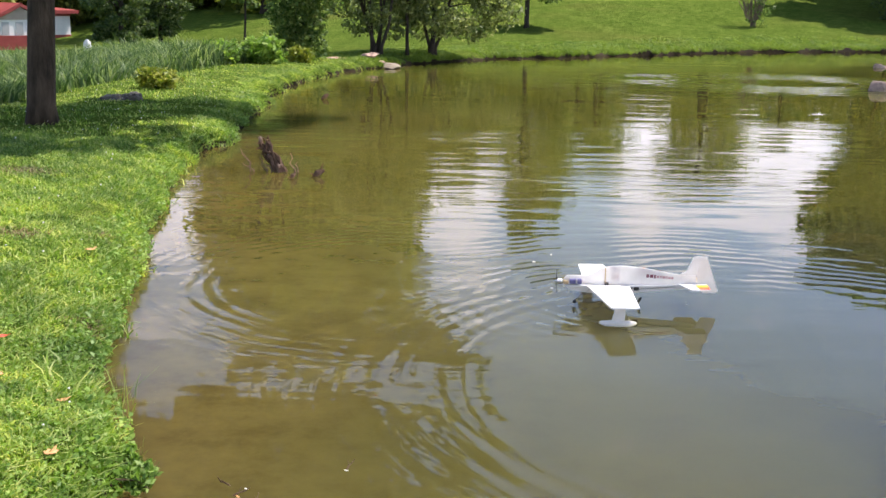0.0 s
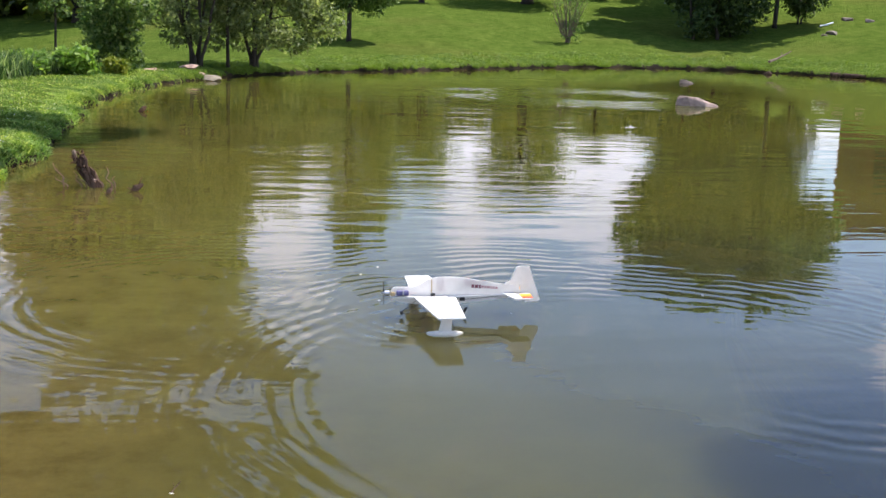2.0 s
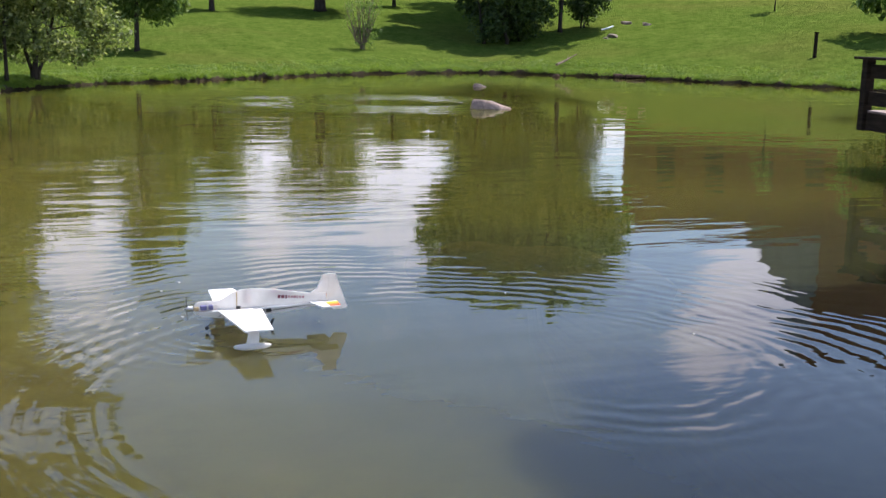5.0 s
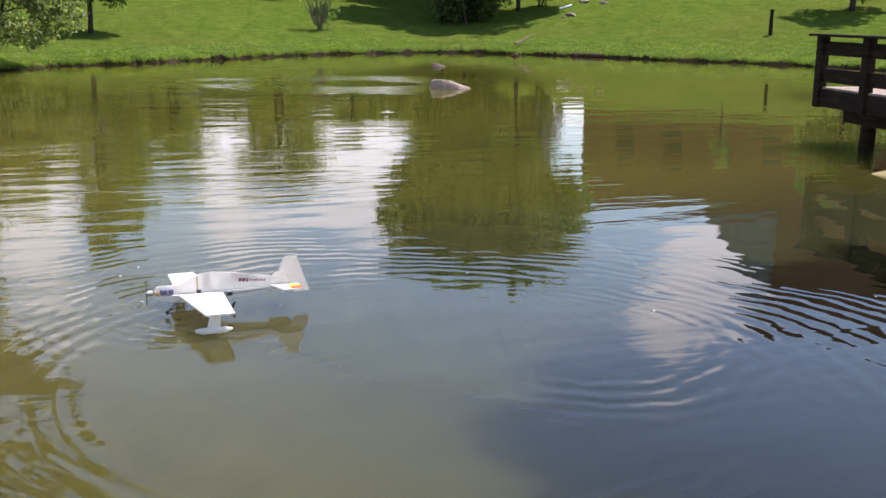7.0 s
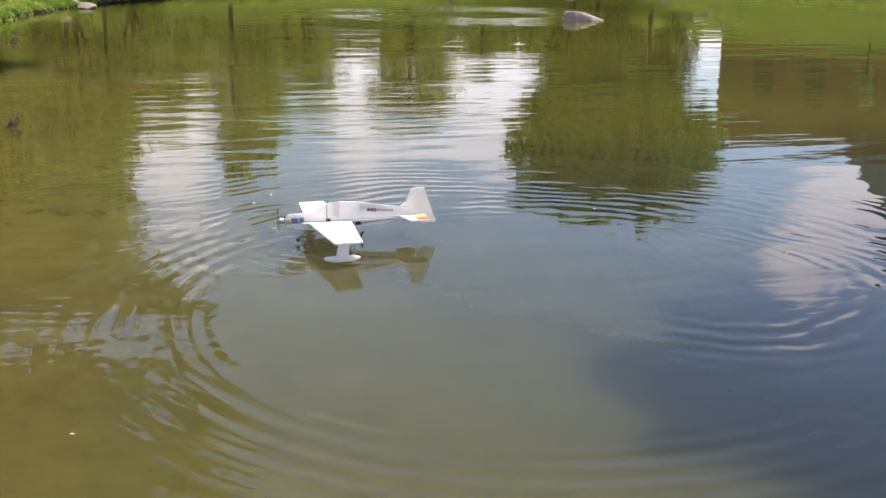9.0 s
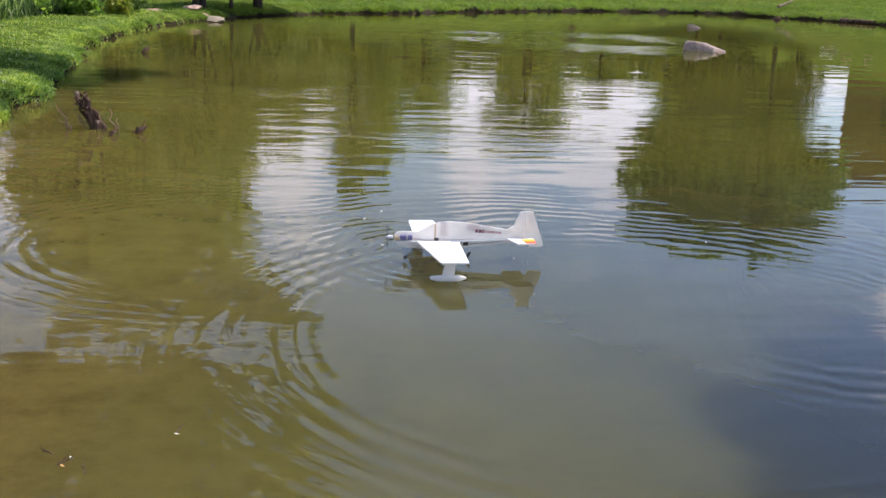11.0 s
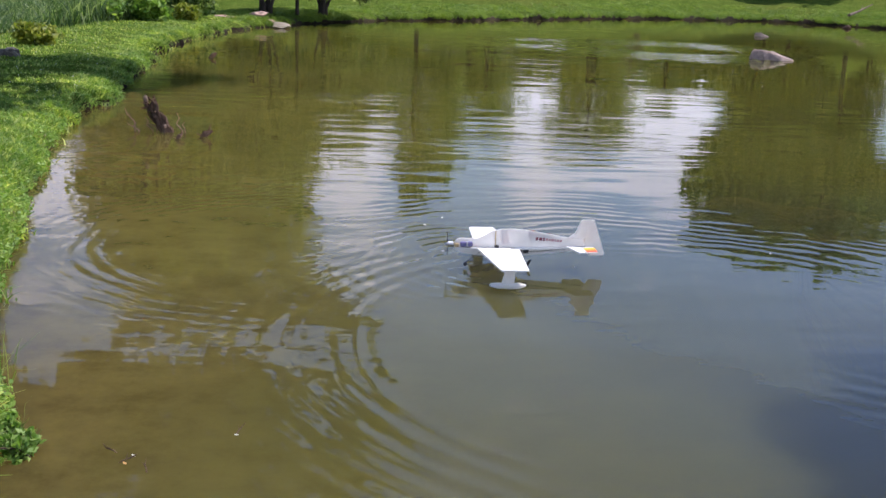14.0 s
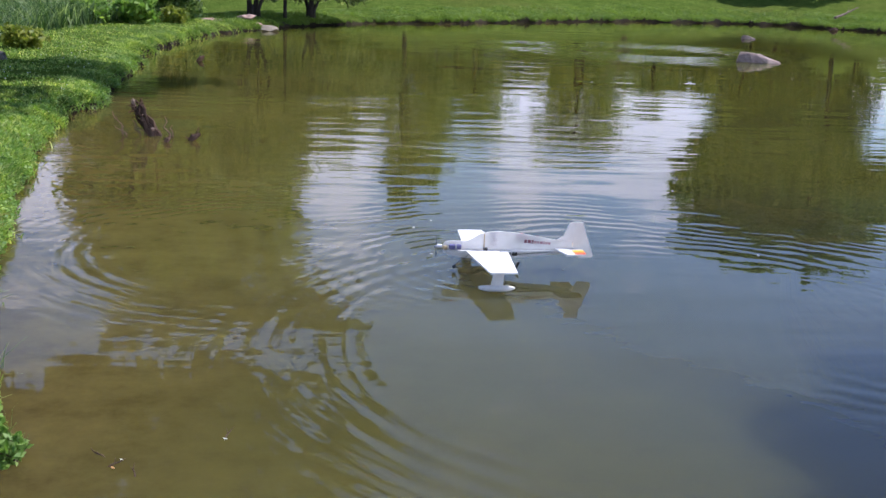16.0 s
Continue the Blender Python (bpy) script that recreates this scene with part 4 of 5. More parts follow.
def low_plant(name, x, y, r, h, n, size, mat, label, seed, category="plant"):
    rng = rngs(seed)
    root = thing(name, put(x, y), label, category)
    bm = bmesh.new()
    for i in range(9):
        a = rng.random() * 6.28
        tube(bm, [(0, 0, -0.03), (math.cos(a) * r * 0.4, math.sin(a) * r * 0.4, h * 0.5), (math.cos(a) * r * 0.8, math.sin(a) * r * 0.8, h * 0.85)], [0.012 * min(r, 0.5) * 2, 0.009 * min(r, 0.5) * 2, 0.004 * min(r, 0.5) * 2], 5)
    part("stem", bm, M_LEAF_W, root)
    bl = [(math.cos(i * 2.4) * r * 0.5 * (i / 8), math.sin(i * 2.4) * r * 0.5 * (i / 8), h * (0.35 + 0.3 * rng.random()), r * 0.55, r * 0.55, h * 0.42) for i in range(8)]
    v, f = leaf_cloud(rng, bl, n, size, 1.8, 0.4)
    mpart("foliage", quads_mesh("foliage", v, f, mat), root)["kind"] = "stuff"
    return root


low_plant("yellow_shrub", -5.2, 19.6, 0.55, 0.36, 1900, 0.055, M_LEAF_Y, "low yellow-green shrub beside a grey boulder", 81, "shrub")
low_plant("broadleaf_plant", -4.7, 28.2, 0.7, 0.66, 1800, 0.10, M_WEED, "clump of bright broad-leaved plants at the reeds", 82)
low_plant("broadleaf_plant", -5.6, 27.4, 0.6, 0.6, 1400, 0.10, M_WEED, "clump of bright broad-leaved plants at the reeds", 83)
low_plant("yellow_shrub", -3.9, 29.3, 0.5, 0.45, 900, 0.07, M_LEAF_Y, "low yellow-green plant below the dense shrub", 84, "shrub")


def weed_tuft(x, y, label, seed, n=14, h=0.3):
    rng = rngs(seed)
    v, f = blades(rng, rng.normal(size=n) * 0.03, rng.normal(size=n) * 0.03, np.zeros(n), np.full(n, h), 0.004, 1.0)
    ob = new("weed_tuft", quads_mesh("weed_tuft", v, f, M_BLADE))
    ob.matrix_world = put(x, y, 0, -0.03)
    tagged(ob, label, "weed")


weed_tuft(-1.47, 4.68, "thin tall grass weed leaning over the water", 87)
weed_tuft(-1.28, 4.2, "thin brownish grass weed at the water's edge", 85, 8, 0.2)
weed_tuft(-1.52, 4.9, "thin tall grass weed leaning over the water", 88, 9, 0.22)


# worn spots of dry thatch on the near bank: x, y, radius
WORN = ((-2.89, 10.78, 0.26), (-2.94, 7.32, 0.20), (-2.34, 7.57, 0.16), (-3.97, 9.93, 0.3), (-2.2, 9.4, 0.15), (-1.9, 5.6, 0.10), (-3.4, 6.3, 0.14))


def worn_at(x, y):
    """How worn the turf is, 0 to 1."""
    w = np.zeros(len(x))
    for cx, cy, r in WORN:
        q = np.hypot((x - cx) * 0.75, y - cy) / r
        q = q + 0.6 * np.array([noise.noise((a * 9, b * 9, 2.0)) for a, b in zip(x, y)])
        w = np.maximum(w, np.clip(1.35 - q, 0, 1))
    return w


def grass_patch(name, label, rng, n, sampler, h, w, lean, mat=None):
    x, y = sampler(n)
    phi = np.arctan2(y - CENTRE[1], x - CENTRE[0])
    s = np.hypot(x - CENTRE[0], y - CENTRE[1]) - shore_radius(phi)
    keep = s > {"edge_grass": 0.045, "shore_grass": 0.0}.get(name, 0.0)
    x, y, s = x[keep], y[keep], s[keep]
    lump = np.array([noise.noise((a * 1.7, b * 1.7, 3.0)) for a, b in zip(x, y)])
    if mat:
        ok = np.array([noise.noise((a * 1.1, b * 1.1, 5.0)) for a, b in zip(x, y)]) + 0.35 * rng.random(len(x)) > 0.0
        x, y, s, lump = x[ok], y[ok], s[ok], lump[ok]
        lump = lump * 1.2 + np.array([noise.noise((a * 0.6, b * 0.6, 9.0)) for a, b in zip(x, y)])
        s = s + 0.35
    hh = h * np.maximum(0.3, 1 + 0.45 * lump + 0.3 * np.exp(-np.maximum(s, 0) / 0.25))
    if name == "near_grass":
        ok = rng.random(len(x)) > 0.8 * worn_at(x, y)
        x, y, hh = x[ok], y[ok], hh[ok]
    v, f = blades(rng, x, y, land(x, y) - 0.012, hh * 0.85, w, lean)
    tagged(new(name, quads_mesh(name, v, f, mat or M_BLADE)), label, "grass", kind="stuff")


def near_left(rng):
    def sample(n):
        y = 2.2 + 10.5 * rng.random(n) ** 1.25
        e = np.interp(y, [p[1] for p in SHORE[:10]], [p[0] for p in SHORE[:10]])
        d = rng.random(n) ** 1.4 * (0.9 + 0.30 * y)
        return e - d + 0.15, y
    return sample


def mid_left(rng):
    def sample(n):
        y = 11.5 + 22 * rng.random(n)
        e = np.interp(y, [p[1] for p in SHORE[8:16]], [p[0] for p in SHORE[8:16]])
        return e - rng.random(n) ** 1.7 * 5.5 + 0.15, y
    return sample


def far_rim(rng):
    def sample(n):
        a = radians(-5) + radians(160) * rng.random(n)
        r = shore_radius(a) + 0.035 + rng.random(n) ** 2.2 * 2.6
        return CENTRE[0] + r * np.cos(a), CENTRE[1] + r * np.sin(a)
    return sample


grass_patch("near_grass", "lush short green grass and clover on the near bank", rngs(90), 125000, near_left(rngs(91)), 0.060, 0.0105, 1.6)
grass_patch("bank_grass", "tufted green grass along the pond bank", rngs(92), 60000, mid_left(rngs(93)), 0.052, 0.013, 1.4)
grass_patch("shore_grass", "rough grass fringe along the far shore", rngs(94), 120000, far_rim(rngs(95)), 0.085, 0.02, 1.5, M_BLADE_FAR)


def round_viewer(rng):
    def sample(n):
        r, a = 6.5 * rng.random(n) ** 0.65, 2 * math.pi * rng.random(n)
        x, y = r * np.cos(a), r * np.sin(a)
        ok = (y < 2.35 + 0.2 * rng.normal(size=n)) | (x > 0)
        return x[ok], y[ok]
    return sample


grass_patch("lawn_grass", "short green grass on the near bank round the viewer", rngs(105), 42000, round_viewer(rngs(106)), 0.050, 0.0105, 1.6)


def water_edge(rng):
    def sample(n):
        a = radians(150) + radians(93) * rng.random(n) ** 0.7
        r = shore_radius(a) - 0.02 + rng.random(n) ** 1.6 * 0.55
        return CENTRE[0] + r * np.cos(a), CENTRE[1] + r * np.sin(a)
    return sample


grass_patch("edge_grass", "green grass hanging over the pond's edge", rngs(97), 40000, water_edge(rngs(98)), 0.056, 0.012, 1.5)


def bank_tufts():
    """Ragged upright tufts along the west bank, with gaps between them."""
    rng = rngs(103)
    X, Y, H = [], [], []
    for i in range(230):
        a = radians(157) + radians(82) * rng.random() ** 0.8
        r = shore_radius(a) + 0.02 + 0.32 * rng.random()
        n = 26 + int(34 * rng.random())
        g = 0.035 + 0.05 * rng.random()
        X.append(CENTRE[0] + r * math.cos(a) + rng.normal(size=n) * g)
        Y.append(CENTRE[1] + r * math.sin(a) + rng.normal(size=n) * g)
        H.append(np.full(n, 0.05 + 0.07 * rng.random() ** 2))
    x, y, hh = np.concatenate(X), np.concatenate(Y), np.concatenate(H)
    v, f = blades(rng, x, y, np.maximum(land(x, y), 0.0) - 0.012, hh, 0.012, 1.5)
    tagged(new("bank_tufts", quads_mesh("bank_tufts", v, f, M_BLADE)), "ragged grass tufts along the pond's west bank", "grass", kind="stuff")


bank_tufts()


def flat_leaves(rng, c, lo, hi, tilt):
    """Small folded leaves at the points c, lying more or less flat."""
    n = len(c)
    a = rng.normal(size=(n, 3))
    a[:, 2] *= tilt
    a /= np.linalg.norm(a, axis=1)[:, None]
    b = np.cross(a, np.array([0, 0, 1.0]) + tilt * rng.normal(size=(n, 3)))
    b /= np.linalg.norm(b, axis=1)[:, None]
    r = (lo + (hi - lo) * rng.random(n) ** 1.5)[:, None]
    up = np.array([0, 0, 0.3])
    v = np.stack([c - a * r, c + b * r * 0.75 + up * r, c + a * r * 1.1, c - b * r * 0.75 + up * r], 1).reshape(-1, 3)
    return v, np.arange(n * 4).reshape(-1, 4)


def shore_gap(x, y):
    return np.hypot(x - CENTRE[0], y - CENTRE[1]) - shore_radius(np.arctan2(y - CENTRE[1], x - CENTRE[0]))


def clover_patch():
    rng = rngs(96)
    x, y = near_left(rng)(40000)
    lump = np.array([noise.noise((a * 1.3, b * 1.3, 8.0)) for a, b in zip(x, y)])
    keep = (shore_gap(x, y) > 0.0) & (lump + 0.25 * rng.random(len(x)) > -0.05) & (rng.random(len(x)) > worn_at(x, y))
    x, y = x[keep], y[keep]
    c = np.stack([x, y, land(x, y) + 0.018 + 0.035 * rng.random(len(x))], 1)
    v, f = flat_leaves(rng, c, 0.005, 0.013, 0.4)
    tagged(new("clover_patch", quads_mesh("clover_patch", v, f, M_WEED)), "small clover leaves among the bank grass", "clover", kind="stuff")


clover_patch()


def thatch():
    rng = rngs(99)
    n = 5200
    pick = rng.integers(0, len(WORN), n)
    w = np.array(WORN)[pick]
    x = w[:, 0] + rng.normal(size=n) * w[:, 2] * 0.75
    y = w[:, 1] + rng.normal(size=n) * w[:, 2] * 0.6
    ok = (shore_gap(x, y) > 0.03) & (worn_at(x, y) > 0.25)
    x, y = x[ok], y[ok]
    v, f = blades(rng, x, y, land(x, y) - 0.004, np.full(len(x), 0.035), 0.007, 2.4)
    tagged(new("dry_thatch", quads_mesh("dry_thatch", v, f, M_STRAW)), "worn spots of dry brown thatch in the grass", "dry grass", kind="stuff")


thatch()


def bank_weeds():
    """Broad leaves in clumps that hang over the water along the near bank."""
    rng = rngs(101)
    n = 21000
    ph = radians(196) + radians(44) * rng.random(n)
    lump = np.array([noise.noise((a * 62, 4.0, 0.0)) + 0.5 * noise.noise((a * 170, 7.0, 0.0)) for a in ph])
    ok = lump + 0.3 * rng.random(n) > 0.05
    ph, lump = ph[ok], np.maximum(lump[ok], 0)
    n = len(ph)
    s = -0.07 + 0.30 * rng.random(n) ** 1.2
    r = shore_radius(ph) + s
    x, y = CENTRE[0] + r * np.cos(ph), CENTRE[1] + r * np.sin(ph)
    top = 0.10 + 0.10 * lump + np.maximum(land(x, y), 0) * (s > 0)
    z = np.where(s > 0, np.maximum(land(x, y), 0.0), 0.02) + (top - np.maximum(land(x, y), 0) * (s > 0)) * rng.random(n) * np.clip(1 - np.maximum(s, 0) * 2.5, 0.25, 1)
    v, f = flat_leaves(rng, np.stack([x, y, z], 1), 0.008, 0.020, 0.7)
    tagged(new("bank_weeds", quads_mesh("bank_weeds", v, f, M_WEED)), "broad-leaved green weeds hanging over the pond's edge", "weeds", kind="stuff")


bank_weeds()


def clover_flowers():
    """White clover heads dotted over the shaded turf."""
    rng = rngs(102)
    x, y = mid_left(rng)(420)
    x2, y2 = near_left(rng)(90)
    x, y = np.concatenate([x, x2]), np.concatenate([y, y2])
    ok = (shore_gap(x, y) > 0.15) & (y < 21)
    bm = bmesh.new()
    for a, b in zip(x[ok], y[ok]):
        r = 0.0045 + 0.004 * rng.random()
        bmesh.ops.create_icosphere(bm, subdivisions=1, radius=r, matrix=Matrix.Translation((a, b, ground_z(a, b) + 0.05 + 0.02 * rng.random())))
    ob = part("clover_flowers", bm, M_PETAL, None)
    tagged(ob, "small white clover flowers dotted in the turf", "flowers", kind="stuff")


clover_flowers()
low_plant("broadleaf_weed", -1.19, 3.98, 0.11, 0.15, 460, 0.021, M_WEED, "clump of broad-leaved green weed at the water's edge", 86, "weed")
low_plant("broadleaf_weed", -1.27, 4.12, 0.09, 0.13, 300, 0.019, M_WEED, "clump of broad-leaved green weed at the water's edge", 89, "weed")

# ---------------------------------------------------------------- stones, wood and litter
def stone(name, x, y, z, size, rz, mat, label, seed, lean=0.0, worn=False, corners=15):
    ob = part(name, rock_mesh(size, seed, 0.3, 3) if worn else angular_rock(size, seed, lean, corners), mat, None, smooth=False)
    tilt = 0 if worn else 14 * math.sin(seed * 1.7) * (size[2] > 0.1)
    ob.matrix_world = Matrix.Translation((x, y, z)) @ Matrix.Rotation(radians(rz), 4, "Z") @ Matrix.Rotation(radians(tilt), 4, "X")
    return tagged(ob, label, "rock")


WEDGE = [(-0.54, -0.2, -0.2), (-0.54, 0.25, -0.2), (-0.52, -0.16, 0.12), (-0.45, -0.1, 0.30), (-0.4, 0.2, 0.26), (-0.2, -0.2, 0.29), (-0.02, -0.12, 0.27), (0.05, 0.22, 0.2),
         (0.22, -0.22, 0.15), (0.34, 0.05, 0.10), (0.56, -0.02, 0.02), (0.6, 0.0, -0.2), (0.3, -0.32, -0.2), (-0.2, -0.34, -0.2), (0.2, 0.32, -0.2)]
for x, y, k, turn, seed, label in ((10.66, 26.15, 1.0, -21, 1, "pinkish granite boulder rising from the pond"), (14.6, 36.9, 0.46, -30, 2, "small pinkish boulder rising from the pond")):
    ob = part("boulder", hull_rock([(a * k, b * k, c * k * (0.8 if k == 1 else 0.95)) for a, b, c in WEDGE], (0.55 * k, 0.3 * k, 0.3 * k), seed, 0.7), M_ROCK, None)
    ob.matrix_world = Matrix.Translation((x, y, 0.0)) @ Matrix.Rotation(radians(turn), 4, "Z")
    tagged(ob, label, "rock")
stone("boulder", 10.15, 10.35, -0.14, (1.0, 0.5, 0.2), -30, M_ROCKW, "silted brown boulder awash beside the boardwalk", 3, 0.1)
stone("sunken_boulder", 3.95, 9.35, -0.39, (0.85, 0.42, 0.3), -15, M_ROCKW, "silted boulder lying just under the water", 4, worn=True)
stone("sunken_boulder", 4.55, 8.75, -0.40, (0.8, 0.4, 0.3), -30, M_ROCKW, "silted boulder lying just under the water", 5, worn=True)
stone("flat_stone", -1.72, 32.5, 0.06, (0.48, 0.42, 0.085), -12, M_ROCKP, "flat pale stone at the water's edge", 6, 0.3)
stone("flat_stone", -1.62, 31.9, 0.04, (0.30, 0.24, 0.07), 35, M_ROCKP, "flat pale stone at the water's edge", 16, 0.2)
stone("flat_stone", -2.1, 32.75, 0.16, (0.34, 0.3, 0.08), 60, M_PATH, "flat pinkish stone at the water's edge", 17, 0.2)
stone("flat_stone", -2.32, 33.2, 0.26, (0.40, 0.3, 0.15), 20, M_PATH, "pinkish flat stone on the bank", 7)
stone("flat_stone", -3.2, 31.7, 0.24, (0.6, 0.26, 0.1), 10, M_PATH, "pinkish flat stone on the bank", 8)
for x, y, turn, seed, label, pts in (
        (-5.22, 17.15, 14, 9, "weathered dark grey boulder with a broken face at the reeds",
         [(-0.36, -0.2, -0.15), (-0.34, 0.25, -0.15), (-0.37, -0.15, 0.10), (-0.26, -0.24, 0.17), (-0.15, 0.1, 0.20), (0.02, -0.16, 0.19), (0.12, 0.1, 0.21), (0.2, -0.2, 0.10), (0.26, 0.2, -0.15), (0.2, -0.3, -0.15), (-0.1, -0.34, 0.02), (-0.1, -0.32, -0.15)]),
        (-4.98, 17.28, -10, 19, "low grey boulder with a flat top at the reeds",
         [(-0.26, -0.15, -0.15), (-0.24, 0.2, -0.15), (-0.22, -0.1, 0.16), (-0.1, 0.15, 0.22), (0.06, -0.12, 0.22), (0.16, 0.1, 0.20), (0.22, -0.16, 0.08), (0.26, 0.14, -0.15), (0.2, -0.22, -0.15), (-0.1, -0.24, -0.15), (-0.05, -0.22, 0.12)])):
    ob = part("grey_boulder", hull_rock(pts, (0.36, 0.3, 0.25), seed, 1.5), M_ROCKG, None)
    ob.matrix_world = Matrix.Translation((x, y, 0.27)) @ Matrix.Rotation(radians(turn), 4, "Z") @ Matrix.Scale(0.74, 4)
    tagged(ob, label, "rock")
for (x, y, s, k) in [(29.95, 55.6, 0.5, 11), (29.4, 55.1, 0.28, 12), (33.2, 60.0, 0.42, 13), (33.9, 58.6, 0.4, 14)]:
    stone("slope_rock", x, y, ground_z(x, y), (s * 1.1, s * 0.7, s * 0.46), k * 40, M_ROCK if k > 12 else M_ROCKP, "pinkish grey rock lying on the grassy slope", k, 0.2)
stone("marker_stone", -13.6, 41.5, ground_z(-13.6, 41.5) + 0.28, (0.16, 0.13, 0.3), 0, M_CONC, "pale upright stone behind the reeds", 15, worn=True)

bm = bmesh.new()
tube(bm, [(-1.0, 0, 0.06), (0, 0, 0.26), (1.0, 0.05, 0.5)], [0.1, 0.1, 0.1], 14, cap=False)
tube(bm, [(1.0, 0.05, 0.5), (0, 0, 0.26), (-1.0, 0, 0.06)], [0.085, 0.085, 0.085], 14, cap=False)
ob = part("pipe_length", bm, M_PIPE, None, smooth=True)
ob.matrix_world = put(31.2, 58.5, 18, -0.04, 0.5)
tagged(ob, "short pale blue plastic pipe lying on the slope", "pipe")


def branch(name, m, pts, radii, mat, label, twigs=()):
    root = thing(name, m, label, "branch")
    part("main_stem", tube(bmesh.new(), pts, radii, 7), mat, root)
    for p, r in twigs:
        part("twig", tube(bmesh.new(), p, r, 5), mat, root)
    return root


branch("fallen_branch", put(24.0, 49.2, 35), [(-0.9, 0, 0.05), (0, 0.05, 0.22), (1.1, 0, 0.55)], [0.07, 0.05, 0.02], M_DRYTWIG, "bare fallen branch on the far bank", [([(0.2, 0.03, 0.25), (0.6, 0.2, 0.5)], [0.03, 0.01])])
branch("driftwood_log", Matrix.Translation((24.9, 45.6, 0.06)) @ Matrix.Rotation(radians(-62), 4, "Z"), [(-1.5, 0, 0.0), (0, 0.06, 0.03), (1.6, 0, 0.05)], [0.09, 0.1, 0.07], M_DEADWOOD, "dead log lying along the waterline")


def old_stump():
    """The rotten root stump standing out of the water: a leaning, knotted mass with bare shoots round it."""
    rng = rngs(120)
    root = thing("dead_stump", Matrix.Translation((-1.90, 12.13, 0)), "rotten dark root stump standing in the pond", "stump")

    def axis(t):
        return Vector((0.07 - 0.20 * t + 0.03 * math.sin(6 * t), 0.02 * math.sin(5 * t), -0.16 + 0.53 * t))
    for i in range(11):
        bm = bmesh.new()
        a0, tw = 2 * math.pi * i / 11, 1.2 + rng.random()
        end = 0.62 + 0.4 * rng.random()
        pts, rad = [], []
        for j in range(9):
            t = end * j / 8
            w = 0.048 * (1.2 - 0.5 * t) + 0.026 * math.sin(9 * t + 1.7 * i)
            pts.append(axis(t) + Vector((math.cos(a0 + tw * t) * w, math.sin(a0 + tw * t) * w, 0)) + Vector(rng.normal(size=3)) * 0.008)
            rad.append((0.024 - 0.008 * t) * (0.7 + 0.6 * rng.random()) * (0.5 if j == 8 else 1))
        tube(bm, pts, rad, 7)
        for v in bm.verts:
            v.co += v.co.normalized() * 0.05 * noise.noise(v.co * 40 + Vector((i, 0, 0)))
        part("root", bm, M_DEADWOOD, root)
    for i in range(34):
        t = 0.28 + 0.76 * rng.random()
        a, w = rng.random() * 6.28, 0.062 * (1.2 - 0.4 * t)
        k = 0.011 + 0.013 * rng.random()
        knob = rock_mesh((k, k, k * 1.5), 41 + i, 0.8, 1)
        c = axis(t) + Vector((math.cos(a) * w, math.sin(a) * w, 0))
        bmesh.ops.translate(knob, verts=knob.verts, vec=c)
        part("knob", knob, M_DEADWOOD if i % 4 else M_DRYTWIG, root)
    for i in range(12):
        t = 0.35 + 0.65 * rng.random()
        a = rng.random() * 6.28
        c = axis(t) + Vector((math.cos(a) * 0.05, math.sin(a) * 0.05, 0))
        e = c + Vector((math.cos(a) * 0.05, math.sin(a) * 0.05, 0.03 - 0.05 * rng.random())) * (0.6 + 0.8 * rng.random())
        part("spur", tube(bmesh.new(), [c, c.lerp(e, 0.5) + Vector((0, 0, 0.01)), e], [0.014, 0.011, 0.004], 6), M_DEADWOOD, root)
    for i, (x, h, l) in enumerate([(-0.30, 0.13, -0.02), (-0.34, 0.26, -0.07), (-0.15, 0.17, -0.05), (-0.10, 0.12, -0.08), (0.17, 0.22, -0.02), (0.2, 0.12, 0.03)]):
        bend = 0.03 * (1 if i % 2 else -1)
        shoot = part("shoot", tube(bmesh.new(), [(x + 0.05, 0, -0.1), (x + 0.03, 0.01, h * 0.15), (x + bend, 0, h * 0.45), (x + l * 0.5 - bend * 0.4, 0.01, h * 0.72), (x + l, 0, h)], [0.011, 0.010, 0.008, 0.007, 0.004], 6), M_DRYTWIG, root, "bare brown shoot")
        if i < 2:
            part("side_twig", tube(bmesh.new(), [(x + bend, 0, h * 0.45), (x + bend - 0.05, 0.01, h * 0.6), (x + bend - 0.06, 0.0, h * 0.8)], [0.006, 0.005, 0.003], 5), M_DRYTWIG, shoot)


old_stump()
for k, (x, y, s) in enumerate([(-1.39, 11.88, 1.0), (-1.66, 11.72, 0.7)]):
    branch("dead_root", Matrix.Translation((x, y, 0)) @ Matrix.Rotation(radians(k * 50), 4, "Z") @ Matrix.Scale(s, 4), [(-0.08, 0, -0.05), (-0.02, 0, 0.04), (0.05, 0.01, 0.07)], [0.03, 0.04, 0.015], M_DEADWOOD,
           "small dark dead root standing out of the water", [([(0.0, 0, 0.05), (0.04, 0.0, 0.15)], [0.014, 0.004]), ([(-0.03, 0, 0.0), (-0.12, 0.03, 0.03)], [0.014, 0.004])])
branch("water_snag", Matrix.Translation((-2.4, 21.6, 0)), [(-0.1, 0, -0.05), (0, 0, 0.05), (0.06, 0, 0.1)], [0.03, 0.05, 0.02], M_DEADWOOD, "small dark snag standing out of the water")
branch("water_snag", Matrix.Translation((22.0, 46.0, 0)), [(-0.2, 0, 0.0), (0, 0, 0.08), (0.16, 0, 0.04)], [0.05, 0.09, 0.04], M_DEADWOOD, "small dark snag standing out of the water")
